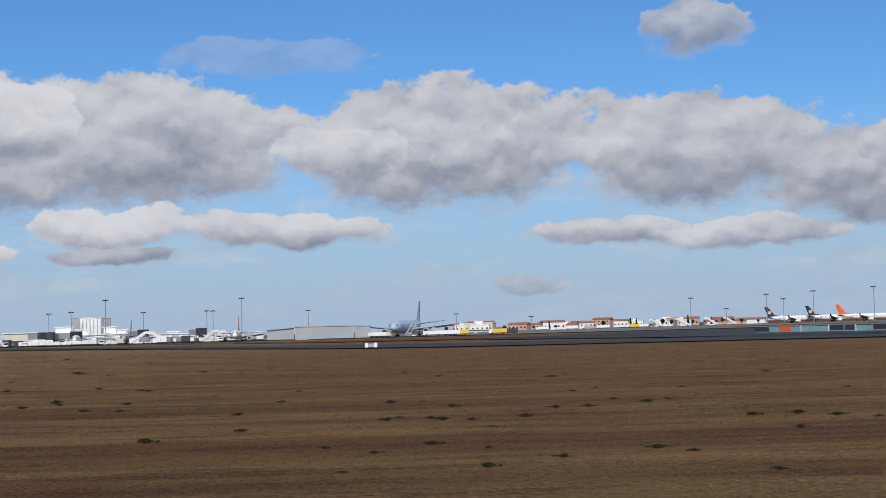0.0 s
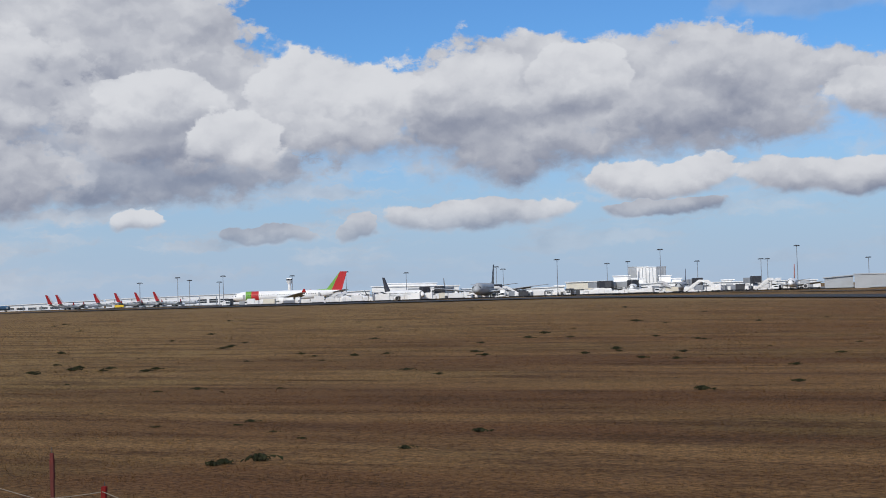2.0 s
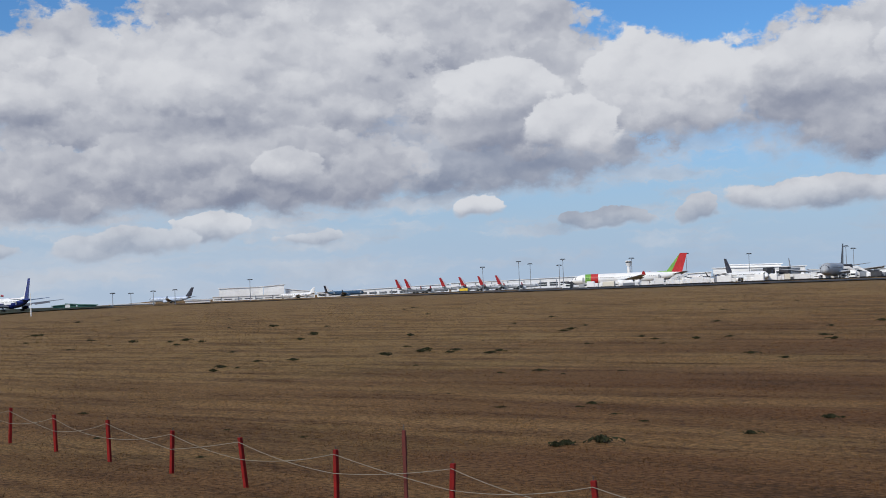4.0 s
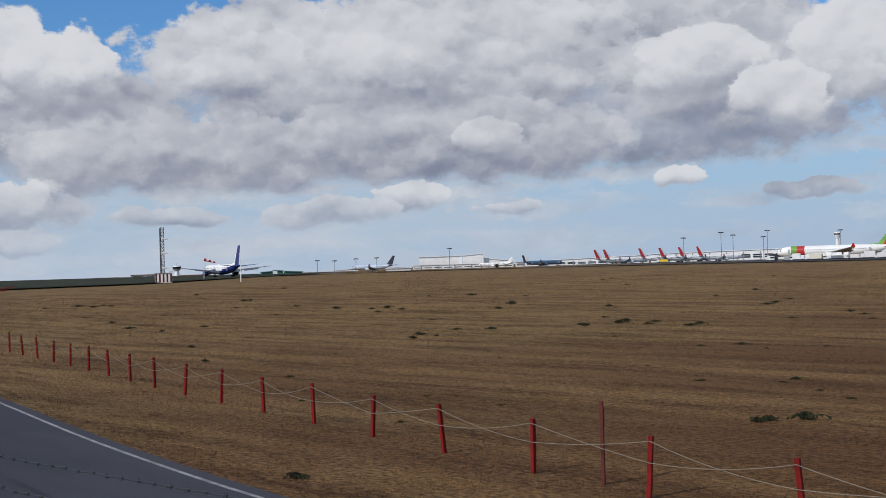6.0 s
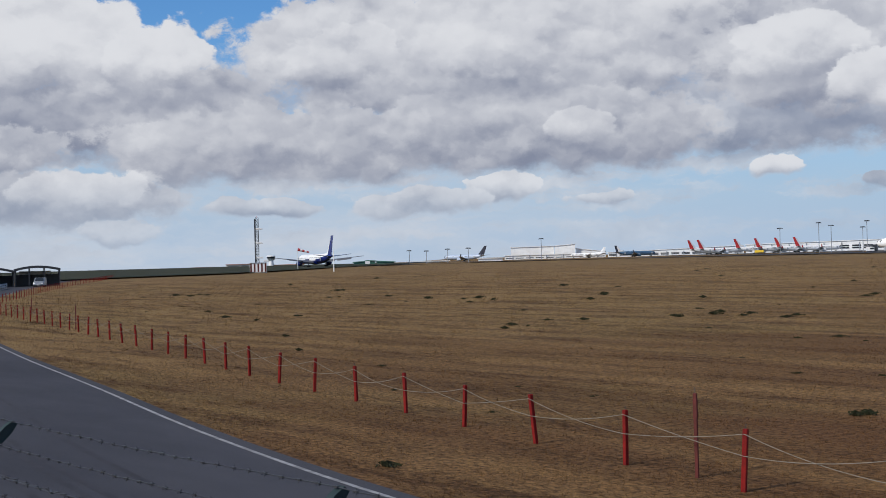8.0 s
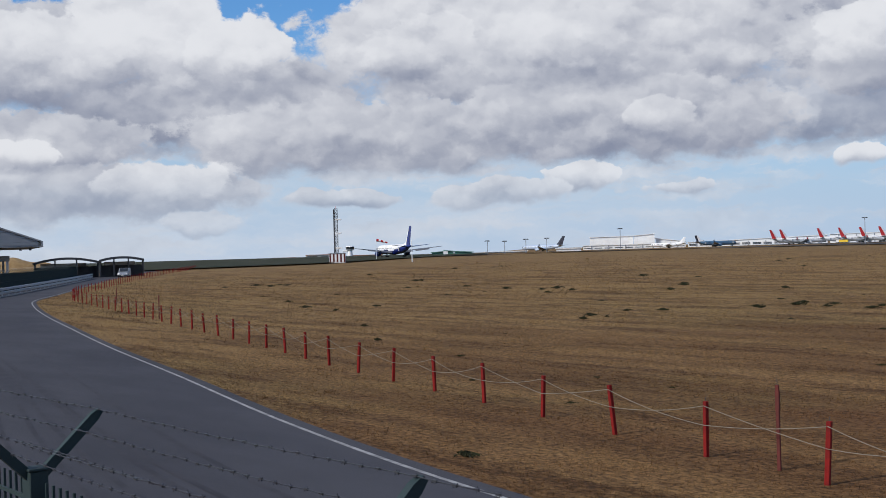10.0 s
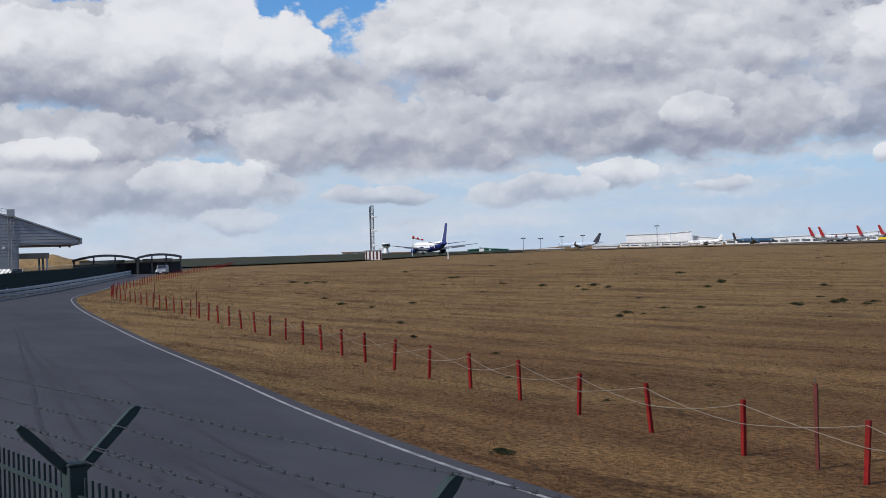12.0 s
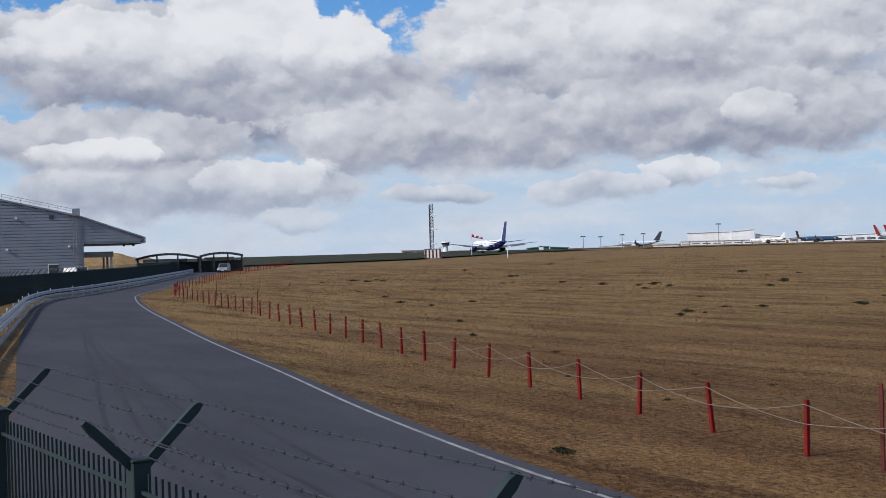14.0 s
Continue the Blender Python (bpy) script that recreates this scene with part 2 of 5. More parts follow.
red_gloss = material("red gloss paint", (0.50, 0.03, 0.03), (0.44, 0.03, 0.03), 0.3, 0.35, fine=3)
green_gloss = material("green gloss paint", (0.16, 0.36, 0.05), (0.13, 0.31, 0.05), 0.3, 0.35, fine=3)
orange_gloss = material("orange gloss paint", (0.75, 0.14, 0.03), (0.68, 0.12, 0.03), 0.3, 0.35, fine=3)
yellow_gloss = material("yellow gloss paint", (0.75, 0.50, 0.04), (0.66, 0.44, 0.04), 0.3, 0.4, fine=3)
blue_gloss = material("mid blue gloss paint", (0.03, 0.09, 0.34), (0.03, 0.08, 0.30), 0.3, 0.35, fine=3)
green_wall = material("green sheet wall", (0.05, 0.17, 0.12), (0.045, 0.14, 0.10), 0.2, 0.6, fine=4)
grey_wall = material("light grey cladding", (0.36, 0.38, 0.40), (0.32, 0.34, 0.36), 0.1, 0.6, fine=4)
leaf_dark = material("dark foliage", (0.035, 0.05, 0.022), (0.055, 0.07, 0.03), 0.6, 0.8, fine=6)
weed_green = material("weed leaves", (0.014, 0.019, 0.008), (0.028, 0.027, 0.012), 8.0, 0.8, fine=30)
straw = material("dry straw", (0.30, 0.205, 0.10), (0.22, 0.14, 0.065), 0.8, 0.9, fine=10)
line_paint = material("worn white road paint", (0.30, 0.30, 0.30), (0.15, 0.15, 0.15), 2.5, 0.7, fine=25, grime=0.25)
# wing grey with cloud shade put into the colour
shaded_wing = material("wing paint darkened as shade", (0.10, 0.105, 0.12), (0.08, 0.085, 0.10), 0.3, 0.45, fine=4)
rough_grass = material("dark rough grass", (0.022, 0.026, 0.012), (0.034, 0.034, 0.016), 0.05, 0.95, fine=2.0, stretch=(0.3, 1, 1), grime=0.3)
rust_red = material("dark rusted red paint", (0.12, 0.030, 0.026), (0.09, 0.028, 0.024), 5.0, 0.8, fine=40, grime=0.3)
tyre_black = material("tyre rubber on asphalt", (0.032, 0.032, 0.039), (0.046, 0.046, 0.055), 1.0, 0.85, fine=30, grime=0.2)

# ---- building helpers ----


def polar(left, away):
    return -math.sin(radians(left)) * away, math.cos(radians(left)) * away


def step(v):
    v = min(1.0, max(0.0, v))
    return v * v * (3 - 2 * v)


RISE = ((-180, 0.0), (-40, -0.4), (-19, -0.35), (0, 0.0), (5, 0.3), (12, 1.2), (19, 1.9), (39, 2.0), (50, 1.9), (56, 1.4), (62, 0.9), (70, 0.4), (80, 0.0), (180, 0.0))


def height(x, y):
    """The ground: level by the road, rising to the runway and level again behind it, dropping off far to the left."""
    left, away = math.degrees(math.atan2(-x, y)), math.hypot(x, y)
    rise = np.interp(left, [r[0] for r in RISE], [r[1] for r in RISE])
    behind = step((away - 430) / 250)
    fall = 30 * step((away - 1280) / 500) * step((left - 52) / 5)
    return float(step((away - 50) / 210) * (rise * (1 - behind) + 0.7 * behind)) - fall


def part(name, bm, mat, parent=None, label="", smooth=False):
    me = bpy.data.meshes.new(name)
    bm.to_mesh(me)
    bm.free()
    for m in mat if isinstance(mat, (list, tuple)) else (mat,):
        me.materials.append(m)
    if smooth:
        me.shade_smooth()
    ob = new(name, me)
    ob.parent = parent
    if label:
        ob["label"] = label
    return ob


def thing(name, x, y, z, turn=0.0, label="", category="", group="", kind=""):
    ob = new(name)
    ob.empty_display_size = 0.2
    ob.matrix_basis = pose(x, y, z, 0, 0, turn)
    return tagged(ob, label, category, group, kind)


def box(bm, x0, y0, z0, x1, y1, z1, mat=0, bevel=0.0):
    made = bmesh.ops.create_cube(bm, size=1.0, matrix=Matrix.LocRotScale(((x0 + x1) / 2, (y0 + y1) / 2, (z0 + z1) / 2), None, (abs(x1 - x0), abs(y1 - y0), abs(z1 - z0))))
    faces = {f for v in made["verts"] for f in v.link_faces}
    for f in faces:
        f.material_index = mat
    if bevel:
        edges = list({e for f in faces for e in f.edges})
        bmesh.ops.bevel(bm, geom=edges, offset=bevel, segments=1, affect="EDGES")
    return bm


def boxed(*args, **kw):
    return box(bmesh.new(), *args, **kw)


def rod(bm, a, b, r, r2=None, sides=8, mat=0):
    """A bar from a to b, tapering from r to r2."""
    a, b = Vector(a), Vector(b)
    way = (b - a).to_track_quat("Z", "Y").to_matrix()
    rings = []
    for c, radius in ((a, r), (b, r if r2 is None else r2)):
        rings.append([bm.verts.new(c + way @ Vector((math.cos(k * 2 * math.pi / sides) * radius, math.sin(k * 2 * math.pi / sides) * radius, 0))) for k in range(sides)])
    for k in range(sides):
        f = bm.faces.new((rings[0][k], rings[0][(k + 1) % sides], rings[1][(k + 1) % sides], rings[1][k]))
        f.material_index = mat
    for ring in (rings[0][::-1], rings[1]):
        bm.faces.new(ring).material_index = mat
    return bm


def lofted(bm, rings, mat=0, caps=True):
    """Skin over closed rings with the same number of points."""
    loops = [[bm.verts.new(p) for p in ring] for ring in rings]
    n = len(loops[0])
    for a, b in zip(loops, loops[1:]):
        for k in range(n):
            f = bm.faces.new((a[k], a[(k + 1) % n], b[(k + 1) % n], b[k]))
            f.material_index = mat(f) if callable(mat) else mat
    if caps:
        for ring in (loops[0][::-1], loops[-1]):
            f = bm.faces.new(ring)
            f.material_index = mat(f) if callable(mat) else mat
    return bm


def strip(name, middle, half, lift, mat, label, category, kind="structure", cuts=2, sag=0.0):
    """A paved band along a line of points, lying on the ground."""
    bm = bmesh.new()
    rows = []
    for i, (x, y) in enumerate(middle):
        a, b = middle[max(0, i - 1)], middle[min(len(middle) - 1, i + 1)]
        d = Vector((b[0] - a[0], b[1] - a[1])).normalized()
        h = half[i] if isinstance(half, (list, tuple)) else half
        row = []
        for k in range(cuts + 1):
            s = (2 * k / cuts - 1) * h
            px, py = x - d.y * s, y + d.x * s
            row.append(bm.verts.new((px, py, height(px, py) + lift)))
        rows.append(row)
    for a, b in zip(rows, rows[1:]):
        for k in range(cuts):
            bm.faces.new((a[k], b[k], b[k + 1], a[k + 1]))
    bmesh.ops.recalc_face_normals(bm, faces=bm.faces)
    if bm.faces and sum(f.normal.z for f in bm.faces) < 0:
        bmesh.ops.reverse_faces(bm, faces=bm.faces)
    return tagged(part(name, bm, mat), label, category, "", kind)


def smooth_line(points, every):
    """Points at even steps along a Catmull-Rom line through the given ones."""
    dense = []
    p = [points[0], *points, points[-1]]
    for i in range(1, len(p) - 2):
        a, b, c, d = (Vector(q) for q in p[i - 1:i + 3])
        for k in range(24):
            t = k / 24
            dense.append(0.5 * ((2 * b) + (c - a) * t + (2 * a - 5 * b + 4 * c - d) * t * t + (3 * b - 3 * c + d - a) * t ** 3))
    dense.append(Vector(points[-1]))
    out, left_over = [dense[0]], 0.0
    for a, b in zip(dense, dense[1:]):
        span = (b - a).length
        while span > 0 and left_over + span >= every:
            k = (every - left_over) / span
            a = a + (b - a) * k
            out.append(a)
            span, left_over = (b - a).length, 0.0
        left_over += span
    return out


# ---- ground ----


def turf_colour(t):
    """Dry mown turf by place: swaths along the runway, redder and greener patches, dark streaks."""
    at = t.nodes.new("ShaderNodeNewGeometry").outputs["Position"]

    def cloud(scale, stretch, detail=5.0, rough=0.6):
        v = node(t, "VectorMath", operation="MULTIPLY", i0=at, i1=stretch).outputs[0]
        return node(t, "TexNoise", Vector=v, Scale=scale, Detail=detail, Roughness=rough).outputs[0]
    bands = cloud(0.13, (0.10, 1.0, 1), 4)          # mower's swaths, along the runway
    patch = cloud(0.05, (0.5, 1.0, 1), 5)
    tuft = cloud(3.0, (0.6, 1.0, 1), 5, 0.7)
    streak = cloud(0.55, (0.16, 1.0, 1), 5, 0.7)
    tan = blend(t, ease(t, bands, 0.40, 0.60), (0.092, 0.044, 0.018, 1), (0.160, 0.092, 0.038, 1))
    green = blend(t, ease(t, patch, 0.48, 0.64, 0.0, 0.65), tan, (0.112, 0.083, 0.030, 1))
    where = node(t, "SeparateXYZ", i0=at).outputs
    ahead = calc(t, "ADD", where[1], calc(t, "MULTIPLY", where[0], 0.15))
    ahead = calc(t, "ADD", ahead, calc(t, "MULTIPLY", calc(t, "SUBTRACT", patch, 0.5), 120.0))
    green = blend(t, ease(t, ahead, 30.0, 150.0, 0.0, 0.55), green, (0.168, 0.091, 0.037, 1))    # straw tone brightens the far field, painting in sun beyond the near cloud shade
    west = calc(t, "ADD", calc(t, "MULTIPLY", where[0], -1.0), calc(t, "MULTIPLY", calc(t, "SUBTRACT", patch, 0.5), 60.0))
    green = blend(t, ease(t, west, 8.0, 75.0, 0.05, 0.7), green, (0.222, 0.146, 0.064, 1))      # paler hay by the bend
    # darker wherever the tuft and streak noise runs low
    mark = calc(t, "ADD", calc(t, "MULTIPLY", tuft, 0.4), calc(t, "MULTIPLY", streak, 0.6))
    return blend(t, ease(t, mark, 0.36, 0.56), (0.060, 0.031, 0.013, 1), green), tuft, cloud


def ground_material():
    m = bpy.data.materials.new("dry mown grass")
    m.use_nodes = True
    t = m.node_tree
    shader = t.nodes["Principled BSDF"]
    worn, tuft, cloud = turf_colour(t)
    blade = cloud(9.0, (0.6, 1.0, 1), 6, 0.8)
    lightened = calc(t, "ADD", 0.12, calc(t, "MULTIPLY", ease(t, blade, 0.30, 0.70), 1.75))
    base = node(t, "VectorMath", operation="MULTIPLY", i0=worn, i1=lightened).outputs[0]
    t.links.new(base, shader.inputs["Base Color"])
    shader.inputs["Roughness"].default_value = 0.95
    shader.inputs["Specular IOR Level"].default_value = 0.1
    rough = calc(t, "ADD", calc(t, "MULTIPLY", tuft, 0.6), calc(t, "MULTIPLY", blade, 0.4))
    t.links.new(node(t, "Bump", Strength=0.7, Distance=0.06, Height=rough).outputs[0], shader.inputs["Normal"])
    return m


def asphalt_material(name, dark, light, along=(1, 1, 1)):
    m = bpy.data.materials.new(name)
    m.use_nodes = True
    t = m.node_tree
    shader = t.nodes["Principled BSDF"]
    at = t.nodes.new("ShaderNodeTexCoord").outputs["Object"]
    v = node(t, "VectorMath", operation="MULTIPLY", i0=at, i1=along).outputs[0]
    broad = node(t, "TexNoise", Vector=v, Scale=0.25, Detail=6.0, Roughness=0.65).outputs[0]
    grit = node(t, "TexNoise", Vector=at, Scale=60.0, Detail=3.0, Roughness=0.7).outputs[0]
    base = blend(t, ease(t, broad, 0.3, 0.7), (*dark, 1), (*light, 1))
    base = node(t, "VectorMath", operation="MULTIPLY", i0=base, i1=calc(t, "ADD", 0.7, calc(t, "MULTIPLY", grit, 0.6))).outputs[0]
    t.links.new(base, shader.inputs["Base Color"])
    shader.inputs["Roughness"].default_value = 0.92
    shader.inputs["Specular IOR Level"].default_value = 0.2
    t.links.new(node(t, "Bump", Strength=0.4, Distance=0.01, Height=grit).outputs[0], shader.inputs["Normal"])
    return m


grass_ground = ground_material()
road_asphalt = asphalt_material("road asphalt", (0.034, 0.035, 0.044), (0.054, 0.055, 0.066), (0.3, 1, 1))
runway_asphalt = asphalt_material("runway asphalt", (0.022, 0.023, 0.026), (0.058, 0.058, 0.060), (0.02, 0.15, 1))
apron_asphalt = asphalt_material("apron concrete", (0.14, 0.14, 0.14), (0.20, 0.20, 0.195), (0.05, 0.05, 1))


def make_ground():
    bm = bmesh.new()
    lefts = [-180 + 4 * k for k in range(34)] + [-44 + 1.5 * k for k in range(91)] + [92.5 + 4 * k for k in range(22)]
    aways = [0.5, 5, 10, 15, 20, 25, 30, 35, 40, 50, 60, 70, 80, 90, 100, 115, 130, 145, 160, 175, 190, 205, 220, 235, 250, 265, 280, 300, 330, 360, 400, 430, 460, 500, 540, 580, 620, 660, 700, 800, 1000, 1280, 1400, 1600, 2200, 4900]
    grid = [[bm.verts.new((*polar(a, r), height(*polar(a, r)))) for a in lefts] for r in aways]
    for a, b in zip(grid, grid[1:]):
        for k in range(len(lefts)):
            j = (k + 1) % len(lefts)
            bm.faces.new((a[k], a[j], b[j], b[k]))
    bm.faces.new(grid[0])
    bmesh.ops.recalc_face_normals(bm, faces=bm.faces)
    if sum(f.normal.z for f in bm.faces) < 0:
        bmesh.ops.reverse_faces(bm, faces=bm.faces)
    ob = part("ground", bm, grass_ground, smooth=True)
    return tagged(ob, "dry brown mown airfield grass with mower swaths", "ground", "", "structure")


make_ground()

# runway: passes 270 m ahead, then draws off to the left
RUNWAY = [(x, 292 + 0.15 * -x) for x in range(500, -1501, -20)]
strip("runway", RUNWAY, 30, 0.22, runway_asphalt, "long dark asphalt runway with rubber streaks", "runway", cuts=4)
strip("taxiway", [(x, y + 150) for x, y in RUNWAY], 14, 0.30, runway_asphalt, "dark asphalt taxiway beyond the runway", "taxiway")
strip("holding_area", [(x, 415) for x in range(15, 520, 20)], [20, 50, 80] + [105] * 23, 0.26, runway_asphalt, "broad dark asphalt turning area beside the runway", "taxiway", cuts=6)
strip("apron", [(x, 760 + 0.28 * -x) for x in range(500, -760, -40)], 160, 0.30, apron_asphalt, "pale concrete apron before the terminal", "apron", cuts=6)

# perimeter road: along the fence, then bending off to the right in the distance
VERGE = [(60, 8.0), (20, 9.5), (-4, 11.0), (-15.3, 11.6), (-25.8, 13.2), (-38.7, 15.9), (-54, 19.0), (-70.4, 22.6), (-90, 27.0), (-108, 31.5), (-123, 36.0), (-140, 43.5), (-160, 52), (-190, 65), (-224, 80), (-300, 116), (-420, 180)]
verge = smooth_line(VERGE, 1.5)


def beside(line, off):
    out = []
    for i, p in enumerate(line):
        a, b = line[max(0, i - 1)], line[min(len(line) - 1, i + 1)]
        d = (b - a).normalized()
        out.append((p.x - d.y * off, p.y + d.x * off))
    return out


strip("road", beside(verge, 3.95), 4.2, 0.02, road_asphalt, "grey asphalt perimeter road with faint tyre marks", "road", cuts=6)
strip("road_edge_line", beside(verge, 0.12), 0.05, 0.026, line_paint, "worn white edge line on the road", "road marking")
strip("rough_verge", [polar(a, 790) for a in range(54, 98, 2)], [60, 230, 370, 420] + [445] * 18, 0.40, rough_grass, "dark unmown grass bank at the far end of the field", "grass bank", cuts=16)

# tyre marks sweeping round the bend
for k, (start, stop, aside, drift) in enumerate(((26, 84, 2.4, 1.0), (30, 80, 3.5, 1.3), (24, 92, 4.6, 0.6), (40, 96, 5.6, -0.8), (34, 74, 3.0, 1.6), (46, 90, 6.3, -1.2))):
    line = beside(verge[start:stop], aside)
    inner = beside(verge[start:stop], aside + drift)
    line = [(a[0] + (b[0] - a[0]) * step(i / len(line)), a[1] + (b[1] - a[1]) * step(i / len(line))) for i, (a, b) in enumerate(zip(line, inner))]
    strip("tyre_mark", line, [0.015 + 0.05 * math.sin(math.pi * i / (len(line) - 1)) for i in range(len(line))], 0.025 + 0.0005 * k, tyre_black, "faint dark tyre mark on the road", "tyre mark")

# ---- rope fence along the verge ----
POST_LINE = [(2.72, 13.57), (-5.0, 14.65), (-12.91, 15.87), (-19.4, 17.14), (-25.75, 18.45), (-31.7, 19.63), (-37.93, 20.94), (-44.4, 22.5), (-53, 24.45), (-62.5, 26.45), (-74.3, 29.0), (-86.5, 31.5), (-98, 33.8), (-111, 36.4), (-119.5, 38.4), (-129.5, 41.9), (-138.5, 45.6), (-154, 53.0), (-177, 63.7), (-200, 74.9), (-236, 92.5), (-283, 116.5), (-350, 149)]


def make_post():
    ob = thing("rope_post", 0, 0, 0, 0, "weathered red-painted steel post in dry grass", "post", "red posts of the rope fence")
    bm = boxed(-0.04, -0.04, -0.15, 0.04, 0.04, 1.0, bevel=0.008)
    part("shaft", bm, red_paint, ob)
    part("nail", rod(bmesh.new(), (0, 0, 0.99), (0.004, 0, 1.07), 0.006, sides=5), dark_steel, ob, "thin rusty pin on the post's top")
    return ob


post_spots = smooth_line(POST_LINE, 3.2)
first_post = make_post()
post_tops = []
for i, p in enumerate(post_spots):
    lean_x, lean_y = random.gauss(0, 2.0), random.gauss(0, 2.0)
    m = pose(p.x, p.y, height(p.x, p.y), lean_x, lean_y, random.uniform(-25, 25)) @ Matrix.Diagonal((1, 1, random.uniform(0.96, 1.04), 1))
    if i == 0:
        first_post.matrix_basis = m
    else:
        copy_thing(first_post, m)
    post_tops.append(m)


def rope_between(bm, a, b, sag, r=0.0068):
    way = (b - a).to_track_quat("Z", "Y").to_matrix()
    rings = []
    for k in range(9):
        t = k / 8
        q = a.lerp(b, t) - Vector((0, 0, sag * 4 * t * (1 - t)))
        rings.append([q + way @ Vector((math.cos(j * 1.2566) * r, math.sin(j * 1.2566) * r, 0)) for j in range(5)])
    lofted(bm, rings)


for i in range(0, 44):
    a, b = post_tops[i], post_tops[i + 1]
    ob = thing("rope", *a.translation, 0, "slack grey rope strung between two red posts", "rope", "ropes of the red post fence")
    back = Matrix.Translation(-a.translation)
    for z0, z1, s in ((0.9, 0.56, 0.05), (0.56, 0.9, 0.05)):
        bm = bmesh.new()
        rope_between(bm, back @ a @ Vector((0.0, -0.05, z0)), back @ b @ Vector((0.0, -0.05, z1)), s + random.uniform(-0.03, 0.04))
        part("strand", bm, rope_grey, ob)
for i in range(44, len(post_tops) - 1):
    a, b = post_tops[i], post_tops[i + 1]
    ob = thing("rope", *a.translation, 0, "slack grey rope strung between two red posts", "rope", "ropes of the red post fence")
    bm = bmesh.new()
    rod(bm, (0, 0, 0.75), b.translation - a.translation + Vector((0, 0, 0.7)), 0.008, sides=4)
    part("strand", bm, rope_grey, ob)

for x, y, tall in ((-14.46, 16.36, 1.42), (-75.8, 29.75, 1.5), (-102, 36.4, 1.5)):
    ob = thing("marker_post", x, y, 0, 20, "tall thin rusty red marker post beside the rope fence", "post")
    part("shaft", boxed(-0.03, -0.025, -0.1, 0.03, 0.025, tall, bevel=0.006), rust_red, ob)
    part("band", boxed(-0.034, -0.029, tall - 0.42, 0.034, 0.029, tall - 0.10, bevel=0.004), rust_red, ob, "dark rusted band")
    part("tip", rod(bmesh.new(), (0, 0, tall), (0, 0, tall + 0.1), 0.006, sides=5), dark_steel, ob)

# ---- security fence before the camera ----
FENCE_Y = 1.93


def make_fence():
    fence = thing("security_fence", -6.7, FENCE_Y, 0, 3.1, "dark green bar fence topped with barbed wire on V-shaped arms", "fence")
    xs = [0.0 - 2.93 * k + 2.93 for k in range(-2, 9)]
    mesh = None
    for x in xs:
        post = part("post", boxed(x - 0.06, -0.05, -0.1, x + 0.06, 0.05, 2.72, bevel=0.006), green_steel, fence)
        part("cap", boxed(x - 0.066, -0.056, 2.72, x + 0.066, 0.056, 2.735, bevel=0.004), green_steel, post)
        for side in (-1, 1):
            bm = bmesh.new()
            a, b = Vector((x, side * 0.02, 2.68)), Vector((x, 0.36 if side > 0 else -0.29, 3.00 if side > 0 else 2.95))
            way = (b - a).normalized()
            up = Vector((0, -way.z * side, way.y * side)) if side > 0 else Vector((0, way.z, -way.y))
            ring = lambda c, w: [c + Vector((sx * 0.02, 0, 0)) + up * sz * w for sx, sz in ((-1, -1), (1, -1), (1, 1), (-1, 1))]
            lofted(bm, [ring(a, 0.026), ring(b - way * 0.05, 0.025), ring(b, 0.014)])
            bmesh.ops.recalc_face_normals(bm, faces=bm.faces)
            part("arm", bm, green_steel, post, "slanting arm that carries the barbed wire")
    for x in xs[:-1]:
        for z in (0.2, 1.4, 2.56):
            part("rail", boxed(x - 2.87, -0.008, z - 0.01, x - 0.06, 0.008, z + 0.01), green_steel, fence)
    bar = bmesh.new()
    box(bar, -0.0065, -0.0065, 0.05, 0.0065, 0.0065, 2.66)
    first = None
    for i, x in enumerate(xs[2:9]):
        for k in range(1, 31):
            px = x - 2.93 * k / 31
            if first is None:
                first = part("bar", bar, green_steel, fence)
                first.location = (px, 0.026, 0)
            else:
                ob = new("bar", first.data)
                ob.parent = fence
                ob.location = (px, 0.026, 0)
    bar = bmesh.new()
    for x in xs[:2] + xs[9:-1]:
        for k in range(1, 25):
            box(bar, x - 2.93 * k / 25 - 0.012, 0.014, 0.05, x - 2.93 * k / 25 + 0.012, 0.038, 2.66)
    tagged(part("fence_mesh", bar, green_steel, fence), kind="stuff")
    rng = random.Random(5)
    for side in (-1, 1):
        for along in ((0.92, 0.60, 0.28) if side > 0 else (0.9, 0.4)):
            y, z = (0.02 + 0.34 * along if side > 0 else -0.02 - 0.27 * along), 2.68 + (0.32 if side > 0 else 0.27) * along + 0.035
            bm = bmesh.new()
            x, last = xs[0], None
            while x > xs[-1]:
                bay = ((xs[0] - x) / 2.93) % 1.0
                q = Vector((x, y + rng.uniform(-0.003, 0.003), z - 0.012 * 4 * bay * (1 - bay) + rng.uniform(-0.003, 0.003)))
                if last is not None:
                    rod(bm, last, q, 0.0026, sides=4)
                    spin = rng.uniform(0, 3.1)
                    for turn in (spin, spin + 1.4):
                        d = Vector((0.35, math.cos(turn), math.sin(turn))).normalized() * 0.014
                        rod(bm, q - d, q + d, 0.0018, 0.001, sides=3)
                    rod(bm, q - Vector((0.012, 0, 0)), q + Vector((0.012, 0, 0)), 0.006, sides=5)
                last = q
                x -= 0.115
            part("barbed_wire", bm, dark_steel, fence, "taut barbed wire with twisted barbs")
    return fence


make_fence()

